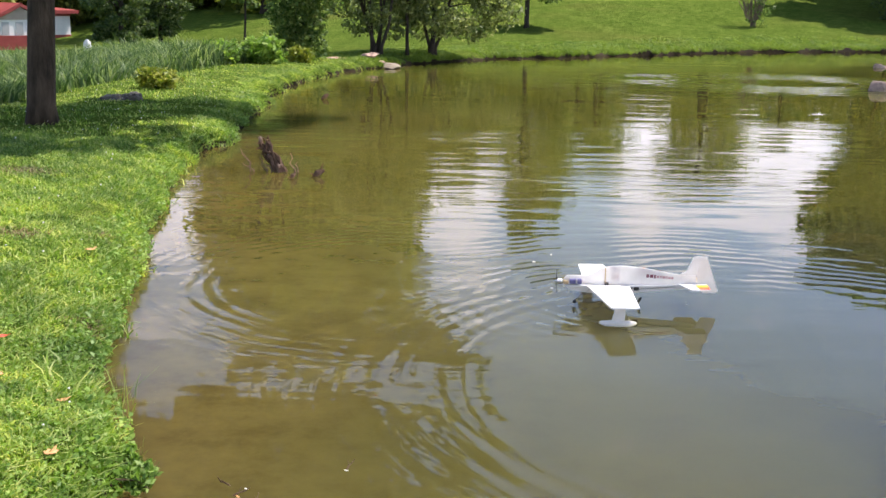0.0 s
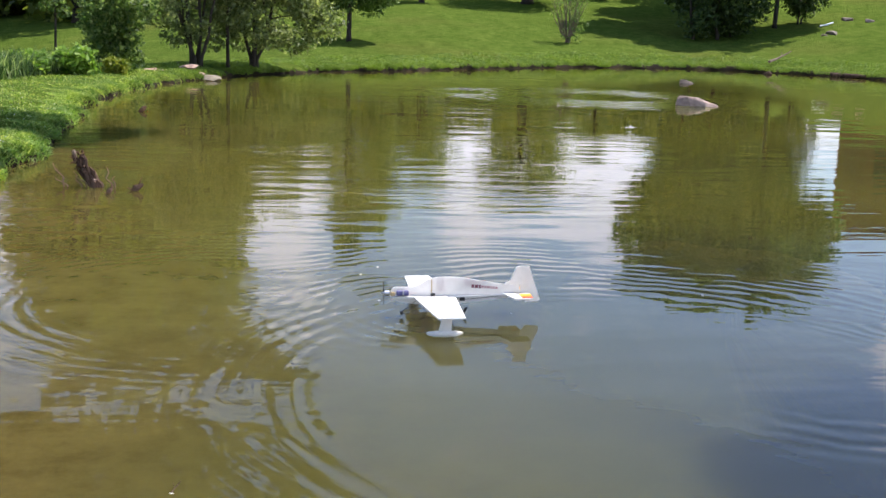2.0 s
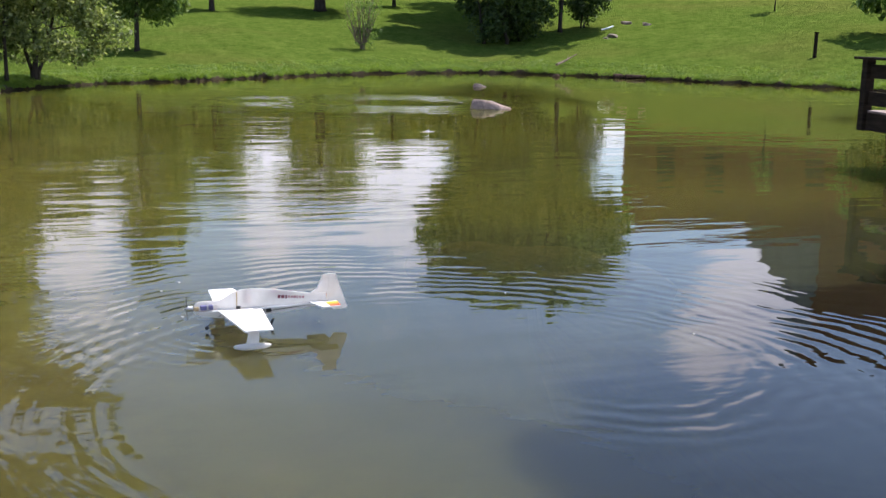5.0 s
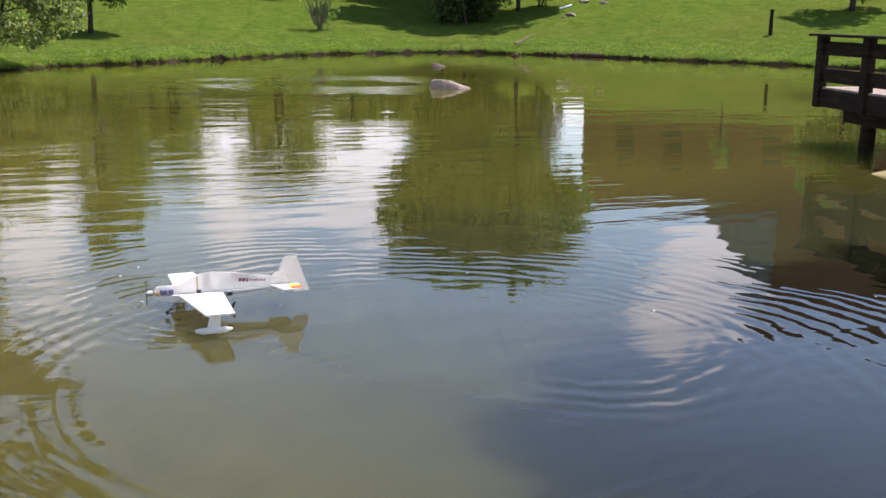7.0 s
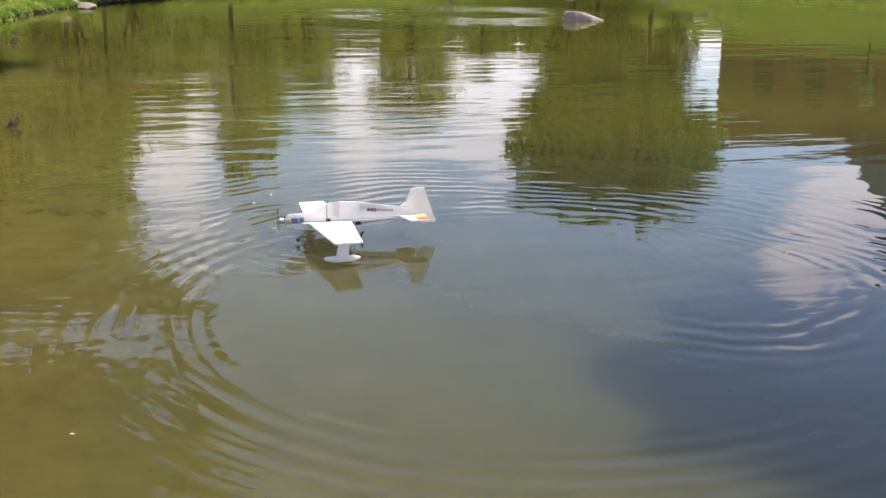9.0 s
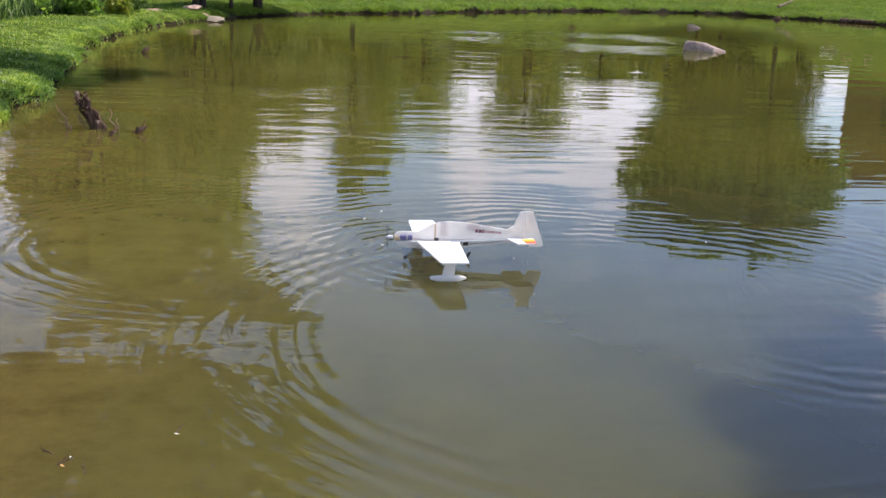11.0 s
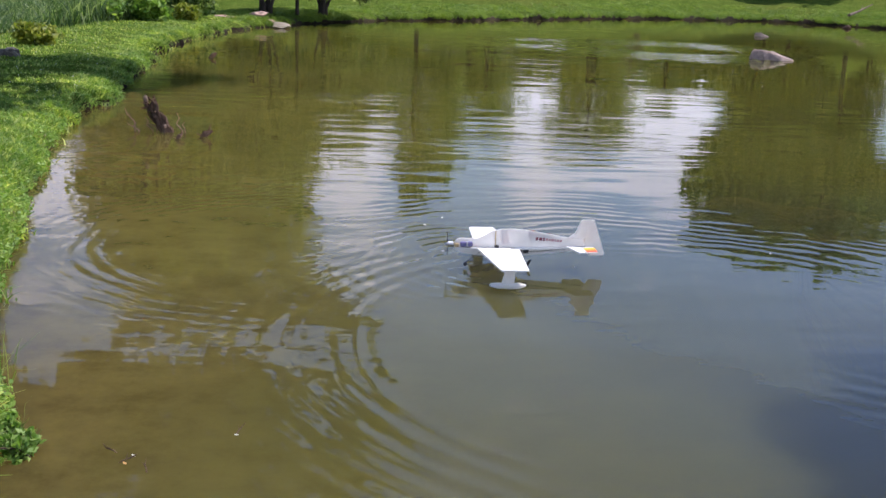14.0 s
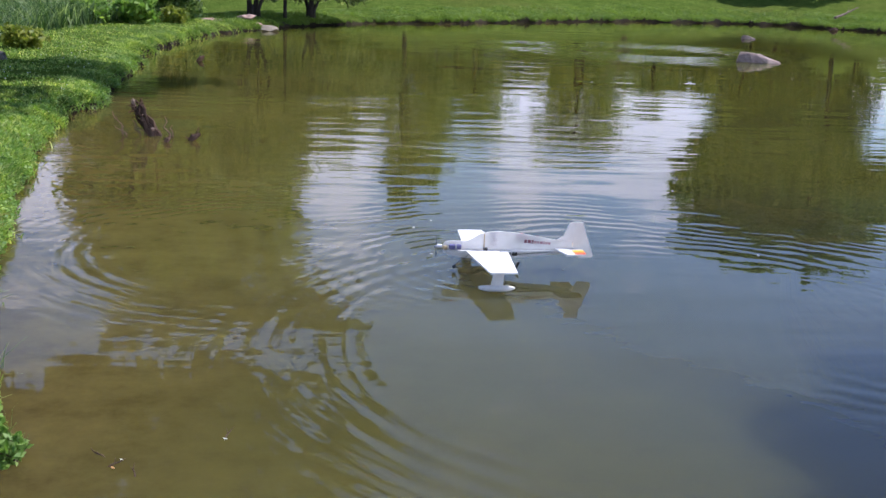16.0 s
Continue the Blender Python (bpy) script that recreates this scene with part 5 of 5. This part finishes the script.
for k, (x, y, r) in enumerate([(-0.79, 3.93, 20), (-0.70, 3.86, 100), (-0.38, 4.2, 60), (-0.86, 4.02, 150)]):
    branch("water_twig", Matrix.Translation((x, y, 0.0)) @ Matrix.Rotation(radians(r), 4, "Z") @ Matrix.Scale(0.55, 4), [(-0.07, 0, -0.02), (-0.02, 0, 0.012), (0.04, 0.01, 0.02), (0.08, 0, 0.045)], [0.006, 0.006, 0.005, 0.002], M_DEADWOOD,
           "dark twig poking out of the shallow water", [([(0, 0, 0.014), (0.02, 0.03, 0.05)], [0.004, 0.001])])


for k, (x, y, r) in enumerate([(-1.14, 3.93, 20), (-1.17, 4.02, 40)]):
    branch("bank_root", Matrix.Translation((x - 0.05, y, 0.0)) @ Matrix.Rotation(radians(r), 4, "Z"), [(-0.08, 0, 0.07), (0.0, 0.01, 0.05), (0.04, 0.0, 0.015), (0.05, 0.01, -0.05)], [0.004, 0.004, 0.003, 0.002], M_DEADWOOD,
           "dark bare root hanging from the bank into the water", [([(0.0, 0.01, 0.05), (0.03, 0.03, 0.015), (0.03, 0.04, -0.03)], [0.003, 0.003, 0.002])])


def leaf_litter(x, y, size, rz, mat, label, dz=0.045):
    pts = []
    for i in range(14):
        a = 2 * math.pi * i / 14
        r = size * (1.0 if i % 2 == 0 else 0.78) * (1.3 if i in (0, 7) else 0.85)
        pts.append((r * math.cos(a), r * math.sin(a)))
    bm = prism(pts, 0, 0.002, "z")
    for v in bm.verts:
        v.co.z += 0.25 * v.co.x ** 2 / size + 0.15 * abs(v.co.y)
    ob = part("fallen_leaf", bm, mat, None)
    ob.matrix_world = put(x, y, rz, dz)
    tagged(ob, label, "leaf")


leaf_litter(-1.62, 4.36, 0.028, 30, M_DRYLEAF, "dry tan fallen leaf on the grass")
leaf_litter(-1.45, 3.75, 0.034, 80, M_DRYLEAF, "dry tan fallen leaf on the grass")
leaf_litter(-2.12, 4.98, 0.03, 10, M_REDLEAF, "red fallen leaf on the grass", 0.06)
leaf_litter(-2.35, 7.0, 0.04, 50, M_DRYLEAF, "dry tan fallen leaf on the grass", 0.05)
leaf_litter(-1.95, 4.5, 0.03, 120, M_DRYLEAF, "dry tan fallen leaf on the grass")
for x, y, size, mat, label in ((-0.79, 3.91, 0.009, M_DRYLEAF, "curled tan leaf afloat in the shallows"), (-0.77, 3.98, 0.007, M_PETAL, "pale leaf afloat among the twigs"), (-0.39, 4.17, 0.007, M_PETAL, "pale leaf afloat in the shallows")):
    bm = prism([(size * math.cos(i * 0.785) * (1.5 if i % 4 == 0 else 1), size * 0.6 * math.sin(i * 0.785)) for i in range(8)], 0.001, 0.003, "z")
    for v in bm.verts:
        v.co.z += 9 * v.co.x ** 2
    ob = part("floating_leaf", bm, mat, None)
    ob.matrix_world = Matrix.Translation((x, y, 0.0)) @ Matrix.Rotation(x * 9, 4, "Z")
    tagged(ob, label, "leaf")
rp = rngs(130)
for k in range(9):
    a = 2 * math.pi * rp.random()
    x, y = (1.6 + rp.normal() * 1.6, 5.6 + abs(rp.normal()) * 2.2)
    if x < -1.0:
        continue
    s = 0.004 + 0.004 * rp.random()
    bm = prism([(s * math.cos(i * 1.05) * (1.5 if i % 3 == 0 else 1), s * math.sin(i * 1.05)) for i in range(6)], 0.001, 0.004, "z")
    ob = part("floating_petal", bm, M_PETAL, None)
    ob.matrix_world = Matrix.Translation((x, y, 0)) @ Matrix.Rotation(a, 4, "Z")
    tagged(ob, "tiny pale petal floating on the pond", "petal", "petals on the water")

# ---------------------------------------------------------------- post and boardwalk
post = thing("marker_post", put(33.1, 41.9), "weathered round timber post with a cap on the slope", "post")
part("shaft", tube(bmesh.new(), [(0, 0, -0.1), (0, 0, 0.5), (0.01, 0, 1.1)], [0.09, 0.085, 0.08], 12), M_DOCK, post)
part("cap", tube(bmesh.new(), [(0.01, 0, 1.1), (0.01, 0, 1.16)], [0.115, 0.11], 12), M_DOCK, post)


def boardwalk():
    """A timber deck on piles with a plank railing; its corner stands in the pond."""
    # local x runs along the front face from the corner, local y back over the deck, z from the water
    m = Matrix.Translation((11.81, 13.63, 0)) @ Matrix.Rotation(radians(-101.8), 4, "Z")
    dock = thing("boardwalk", m, "dark timber boardwalk with plank railing on piles over the pond", "boardwalk")
    TOP, DECK = 1.63, 0.83
    L, Wd = 8.0, 4.6
    for k in range(7):
        part("rail_post", boxed((k * 1.3 - 0.08, -0.09, DECK - 0.28), (k * 1.3 + 0.08, 0.05, TOP), 0.008), M_DOCK, dock)
    for z0, z1 in ((TOP - 0.28, TOP - 0.07), (TOP - 0.69, TOP - 0.48)):
        for k in range(6):
            part("rail_plank", boxed((k * 1.3 + 0.083, -0.03, z0), (k * 1.3 + 1.217, 0.015, z1), 0.005), M_DOCK, dock)
    part("handrail", boxed((-0.2, -0.17, TOP), (L, 0.14, TOP + 0.04), 0.006), M_DOCK, dock, "weathered flat handrail board")
    part("rim_joist", boxed((0.083, -0.04, DECK - 0.27), (L, 0.0, DECK - 0.003), 0.005), M_DOCK, dock)
    part("rim_joist", boxed((-0.04, 0.053, DECK - 0.27), (0.0, Wd, DECK - 0.003), 0.005), M_DOCK, dock)
    for j in range(2):
        part("beam", boxed((0.2, 0.3 + j * 3.0, DECK - 0.50), (L - 0.3, 0.56 + j * 3.0, DECK - 0.272), 0.006), M_DOCK, dock)
    for i in range(4):
        for j in range(2):
            x, y = 0.72 + i * 1.9, 0.43 + j * 3.0
            part("pile", tube(bmesh.new(), [(x, y, -1.6), (x, y, 0), (x + 0.01, y, DECK - 0.497)], [0.125, 0.12, 0.115], 12), M_DOCK, dock)
    plank = part("deck_board", boxed((0.0, -0.02, DECK), (0.142, Wd, DECK + 0.032), 0.004), M_DECK, dock)
    for i in range(1, 53):
        o = plank.copy()
        scene.collection.objects.link(o)
        o.location = (i * 0.15, 0, 0.002 * (i % 3))


boardwalk()


# ---------------------------------------------------------------- buildings and cars behind
def gable_house(name, m, w, d, h, rise, wall, roof, label, bands=(), windows=(), over=0.35, trim=M_WHITEP):
    """A house with gable roof, the ridge along x; windows as (x, z, width, height) on the front."""
    root = thing(name, m, label, "building")
    prof = [(0, -1.0), (d, -1.0), (d, h), (d / 2, h + rise), (0, h)]
    bm = prism(prof, -w / 2, w / 2, "x")
    part("wall", bm, wall, root)
    t = 0.18
    for sgn in (0, 1):
        y0, y1 = (-over, d / 2) if sgn == 0 else (d + over, d / 2)
        k = rise / (d / 2)
        za = h - over * k
        zb = h + rise
        bm = prism([(y0, za + 0.02), (y1, zb + 0.02), (y1, zb + 0.02 + t), (y0, za + 0.02 + t)], -w / 2 - over, w / 2 + over, "x")
        part("roof", bm, roof, root)
    for (z0, z1, mat) in bands:
        part("wall_band", boxed((-w / 2 - 0.03, -0.03, z0), (w / 2 + 0.03, 0.0, z1)), mat, root)
    for (x, z, ww, hh) in windows:
        win = part("window", boxed((x - ww / 2 - 0.08, -0.06, z - 0.08), (x + ww / 2 + 0.08, -0.032, z + hh + 0.08)), trim, root, "white framed window")
        # matte brown in place of glass, so the panes mirror no blue sky
        part("pane", boxed((x - ww / 2, -0.08, z), (x + ww / 2, -0.063, z + hh)), M_MATTE_PANE, win, "matte dark brown window pane")
    return root


def face_camera(x, y, turn=0.0, dz=0.0):
    return Matrix.Translation((x, y, ground_z(x, y) + dz)) @ Matrix.Rotation(math.atan2(y, x) - math.pi / 2 + radians(turn), 4, "Z")


# small red and white pavilion beyond the reeds
gable_house("pavilion", face_camera(-22.7, 58.2, 26, -0.15), 6.0, 5, 1.75, 0.12, M_WHITEP, M_REDP, "white pavilion with red lower walls and red roof edge",
            bands=((-0.4, 0.62, M_REDP), (1.62, 1.78, M_REDP)))
porch = gable_house("porch", face_camera(-20.8, 55.6, 114, 0.06), 2.4, 2.5, 1.3, 0.62, M_WHITEP, M_REDP, "small white porch with tan gable and red skirting", over=0.14)
part("gable_panel", prism([(0.0, 1.32), (2.5, 1.32), (1.25, 1.9)], -1.25, -1.203, "x"), M_TANROOF, porch, "tan shingled gable")
part("skirting", boxed((-1.26, -0.02, -0.6), (-1.203, 2.52, 0.56)), M_REDP, porch, "red painted skirting")
# grey panels on the closed wall give the openings' shade as colour
for q in (0.45, 1.15, 1.85):
    part("opening", boxed((-1.23, q, 0.6), (-1.203, q + 0.35, 1.2)), M_GREYP, porch, "grey panel standing in for the shade of a porch opening")
# brown houses on top of the slope, seen mirrored in the pond
gable_house("brick_house", face_camera(53.5, 76.1, 0), 19.2, 8, 7.8, 0.5, M_BRICK, M_BRICK, "long low brown brick house on the hilltop", over=0.15,
            windows=tuple((-6 + i * 4, 1.6, 1.5, 1.7) for i in range(4)), trim=M_BRICK)
tall = gable_house("brick_house", face_camera(64.5, 68.2, 0), 13.3, 9, 14.9, 0.6, M_BRICK, M_SLATE, "tall brown brick house with a grey side roof", over=0.15,
                   windows=tuple((-3.6 + (i % 3) * 3.6, 3 + 4.8 * (i // 3), 1.4, 1.9) for i in range(6)), trim=M_BRICK)
part("lean_to", prism([(-13.0, -1.0), (-6.66, -1.0), (-6.66, 15.3), (-13.0, 7.4)], 0.3, 8.5, "y"), M_SLATE, tall, "grey shingled lean-to roof")


def board_fence():
    root = thing("board_fence", face_camera(20.5, 116.0, 6), "dark upright board fence on the hilltop", "fence")
    board = None
    for i in range(118):
        x = -17 + i * 0.5
        if board is None:
            board = part("board", boxed((-0.249, -0.03, -0.5), (0.249, 0.03, 2.2), 0.004), M_DARKWOOD, root)
            board.location = (x, 0, 0)
        else:
            o = board.copy()
            scene.collection.objects.link(o)
            o.location = (x, 0.01 * (i % 2), 0.05 * math.sin(i * 2.1))
    for z in (0.3, 1.8):
        part("fence_rail", boxed((-17.3, 0.045, z), (41.8, 0.1, z + 0.12)), M_DARKWOOD, root)


board_fence()


def car(m, paint, label):
    root = thing("car", m, label, "car", "parked cars")
    prof = [(-2.2, 0.32), (2.2, 0.32), (2.25, 0.62), (2.1, 0.82), (1.15, 0.92), (0.45, 1.42), (-1.0, 1.45), (-1.75, 0.98), (-2.2, 0.9)]
    bm = prism(prof, -0.85, 0.85, "y")
    bmesh.ops.bevel(bm, geom=list(bm.edges), offset=0.05, segments=1, affect="EDGES")
    part("body", bm, paint, root)
    win = [(0.98, 0.95), (0.42, 1.36), (-0.95, 1.38), (-1.5, 0.98)]
    for y in (-0.87, 0.855):
        part("side_window", prism(win, y, y + 0.015, "y"), M_GLASS, root)
    part("windscreen", prism([(1.17, 0.95), (1.19, 0.95), (0.5, 1.42), (0.47, 1.42)], -0.7, 0.7, "y"), M_GLASS, root)
    for x in (-1.4, 1.4):
        for y in (-0.88, 0.68):
            wheel = part("wheel", tube(bmesh.new(), [(x, y, 0.32), (x, y + 0.2, 0.32)], [0.33, 0.33], 16), M_BLACK, root)
            part("rim", tube(bmesh.new(), [(x, y - 0.01, 0.32), (x, y + 0.21, 0.32)], [0.2, 0.2], 12), M_METAL, wheel)
    return root


car(face_camera(16.6, 108.5, 8), M_SILVER, "silver parked car at the top of the lawn")
car(face_camera(12.2, 109.2, -5), M_SILVER, "silver parked car at the top of the lawn")
car(face_camera(22.0, 108.0, 5), M_CARDARK, "dark parked car at the top of the lawn")


# ---------------------------------------------------------------- the model float plane
def float_plane():
    """White foam-sheet aerobatic model on tip floats; local +x is the nose, z = 0 the flat body plate."""
    m = Matrix.Translation((1.155, 6.79, 0.134)) @ Matrix.Rotation(radians(183.0), 4, "Z") @ Matrix.Rotation(radians(0.8), 4, "X") @ Matrix.Scale(1.13, 4)
    plane = thing("model_float_plane", m, "white foam model float plane with red and yellow tail stripes", "model plane")
    T = 0.0045
    side = [(0.335, 0.006), (0.335, 0.040), (0.32, 0.054), (0.30, 0.058), (0.20, 0.056), (0.165, 0.072), (0.12, 0.099), (0.07, 0.110), (0.01, 0.113), (-0.06, 0.108),
            (-0.15, 0.094), (-0.25, 0.075), (-0.36, 0.058), (-0.43, 0.056), (-0.43, 0.006)]
    part("fuselage_side", prism(side, -T, T, "y"), M_FOAM, plane)
    keel = [(0.33, -0.007), (0.30, -0.028), (0.2, -0.045), (0.0, -0.05), (-0.2, -0.035), (-0.43, -0.012), (-0.43, -0.007)]
    part("keel", prism(keel, -T, T, "y"), M_FOAM_DIM, plane)
    plate = [(0.335, -0.02), (0.335, 0.02), (0.2, 0.034), (-0.15, 0.030), (-0.43, 0.014), (-0.43, -0.014), (-0.15, -0.030), (0.2, -0.034)]
    part("body_plate", prism(plate, -T, T, "z"), M_FOAM_DIM, plane)
    for s in (1, -1):
        w = [(0.205, s * 0.036), (0.164, s * 0.50), (0.156, s * 0.52), (0.073, s * 0.52), (0.012, s * 0.036)]
        part("wing", prism(w, -T, T, "z"), M_FOAM_DIM, plane)
        a = [(0.0108, s * 0.05), (0.0718, s * 0.52), (0.012, s * 0.52), (-0.036, s * 0.05)]
        bm = prism(a, -T * 0.8, T * 0.8, "z")
        part("aileron", bm, M_FOAM_DIM, plane)
        part("pylon", prism([(0.15, -0.085), (0.13, -0.0045), (0.075, -0.0045), (0.08, -0.085)], s * 0.47 - 0.004, s * 0.47 + 0.004, "y"), M_FOAM, plane)
        fl = bmesh.new()
        tube(fl, [(0.215, s * 0.47, -0.088), (0.205, s * 0.47, -0.09), (0.17, s * 0.47, -0.094), (0.10, s * 0.47, -0.096), (0.05, s * 0.47, -0.096), (0.022, s * 0.47, -0.094), (0.013, s * 0.47, -0.093)], [0.004, 0.011, 0.017, 0.018, 0.016, 0.009, 0.003], 12)
        part("float", fl, M_FOAM, plane, "white teardrop foam float", smooth=True)
        st = [(-0.32, s * 0.015), (-0.36, s * 0.17), (-0.40, s * 0.17), (-0.40, s * 0.015)]
        part("stabiliser", prism(st, 0.006, 0.006 + 2 * T, "z"), M_FOAM_DIM, plane)
        el = part("elevator", prism([(-0.404, s * 0.01), (-0.404, s * 0.17), (-0.47, s * 0.165), (-0.485, s * 0.03)], 0.006, 0.006 + 1.6 * T, "z"), M_FOAM, plane)
        part("stripe", prism([(-0.41, s * 0.06), (-0.41, s * 0.10), (-0.478, s * 0.09), (-0.482, s * 0.055)], 0.0135, 0.0145, "z"), M_TAPE_Y, el, "yellow tape stripe")
        part("stripe", prism([(-0.41, s * 0.104), (-0.41, s * 0.14), (-0.474, s * 0.13), (-0.477, s * 0.094)], 0.0135, 0.0145, "z"), M_TAPE_O, el, "orange tape stripe")
        part("stripe", prism([(-0.41, s * 0.143), (-0.41, s * 0.158), (-0.472, s * 0.155), (-0.474, s * 0.134)], 0.0135, 0.0145, "z"), M_TAPE_R, el, "red tape stripe")
    part("fin", prism([(-0.335, 0.061), (-0.375, 0.085), (-0.408, 0.160), (-0.416, 0.166), (-0.44, 0.168), (-0.44, 0.02), (-0.434, 0.02), (-0.434, 0.058)], -T, T, "y"), M_FOAM, plane)
    rud = part("rudder", prism([(-0.4412, 0.169), (-0.486, 0.167), (-0.556, -0.03), (-0.548, -0.042), (-0.47, -0.045), (-0.4412, 0.0)], -T * 0.8, T * 0.8, "y"), M_FOAM, plane)
    rud.matrix_basis = Matrix.Translation((-0.442, 0, 0)) @ Matrix.Rotation(radians(-5), 4, "Z") @ Matrix.Translation((0.442, 0, 0))
    for k in range(10):
        z = 0.152 - k * 0.018
        x = -0.4835 - 0.07 * (0.167 - z) / 0.197
        part("hinge_hole", boxed((x, -0.0042, z), (x + 0.005, 0.0042, z + 0.004)), M_GREYP, rud)
    part("motor", tube(bmesh.new(), [(0.345, 0, 0.022), (0.372, 0, 0.022)], [0.016, 0.016], 14), M_METAL, plane, "bare metal brushless motor")
    part("spinner", tube(bmesh.new(), [(0.372, 0, 0.022), (0.382, 0, 0.022), (0.393, 0, 0.022)], [0.009, 0.008, 0.002], 12), M_METAL, plane)
    for s in (1, -1):
        bl = prism([(0.0, 0.004), (0.011, 0.02), (0.009, 0.052), (0.003, 0.068), (-0.004, 0.065), (-0.006, 0.02)], 0.376, 0.379, "x")
        b = part("propeller_blade", bl, M_BLACK, plane)
        b.matrix_basis = Matrix.Translation((0, 0, 0.022)) @ Matrix.Rotation(radians(12 if s > 0 else 192), 4, "X")
    part("battery", boxed((0.235, 0.006, 0.012), (0.305, 0.032, 0.04), 0.004), M_BLUE, plane, "blue wrapped battery pack")
    part("battery_strap", boxed((0.262, 0.005, 0.0095), (0.272, 0.0335, 0.042), 0.001), M_METAL, plane)
    part("receiver", boxed((0.245, -0.03, 0.012), (0.29, -0.006, 0.034), 0.003), M_WOOD, plane)
    part("speed_controller", boxed((0.312, -0.018, 0.008), (0.336, 0.018, 0.03), 0.003), M_WOOD, plane)
    part("wing_brace", boxed((0.095, 0.005, 0.0), (0.101, 0.009, 0.1)), M_WOOD, plane, "light ply upright strip")
    part("aileron_servo", boxed((0.08, 0.012, 0.005), (0.104, 0.026, 0.02), 0.001), M_BLACK, plane)
    part("tail_servo", boxed((-0.10, -0.012, -0.03), (-0.07, 0.012, -0.008), 0.001), M_BLACK, plane)
    part("pushrod", tube(bmesh.new(), [(-0.09, 0.014, -0.022), (-0.42, 0.014, 0.002)], [0.0014, 0.0014], 5), M_CARBON, plane)
    part("pushrod", tube(bmesh.new(), [(-0.09, -0.014, -0.022), (-0.42, -0.014, 0.002)], [0.0014, 0.0014], 5), M_CARBON, plane)
    for s in (1, -1):
        part("strut", tube(bmesh.new(), [(0.17, s * 0.02, -0.005), (0.268, s * 0.006, -0.092)], [0.0012, 0.0012], 6), M_CARBON, plane)
        part("strut", tube(bmesh.new(), [(-0.06, s * 0.02, -0.005), (-0.02, s * 0.012, -0.092)], [0.002, 0.002], 6), M_CARBON, plane)
    ball = bmesh.new()
    bmesh.ops.create_icosphere(ball, subdivisions=2, radius=0.012)
    bmesh.ops.translate(ball, verts=ball.verts, vec=(0.27, 0.01, -0.094))
    part("nose_float", ball, M_BLACK, plane, "small dark nose float", smooth=True)
    part("water_rudder", prism([(-0.10, -0.11), (-0.12, -0.07), (-0.105, -0.07), (-0.085, -0.11)], 0.007, 0.013, "y"), M_BLACK, plane)
    # printed marks on the sides
    x = -0.14
    for k, (wd, hh) in enumerate([(0.016, 0.019), (0.020, 0.019), (0.011, 0.022), (0.014, 0.014), (0.012, 0.013), (0.018, 0.014), (0.007, 0.017), (0.014, 0.013), (0.013, 0.013)]):
        z = 0.055 - 0.004 * k * 0.4
        part("print_bar", boxed((x - wd, T, z - hh / 2), (x, T + 0.0008, z + hh / 2)), M_INK if k < 3 else M_PINK, plane, "dark red printed bar")
        x -= wd + 0.004
    for k, (x0, z0, x1, z1, mt) in enumerate([(-0.10, 0.06, -0.13, 0.10, M_TAPE_R), (-0.14, 0.065, -0.165, 0.09, M_TAPE_R), (-0.18, 0.06, -0.2, 0.085, M_INK), (-0.205, 0.06, -0.225, 0.085, M_INK),
                                              (0.02, 0.03, 0.07, 0.07, M_TAPE_O), (0.025, 0.075, 0.065, 0.11, M_INK), (0.19, 0.012, 0.235, 0.022, M_TAPE_R)]):
        part("print_patch", boxed((min(x0, x1), -T - 0.0008, z0), (max(x0, x1), -T, z1)), mt, plane)


float_plane()
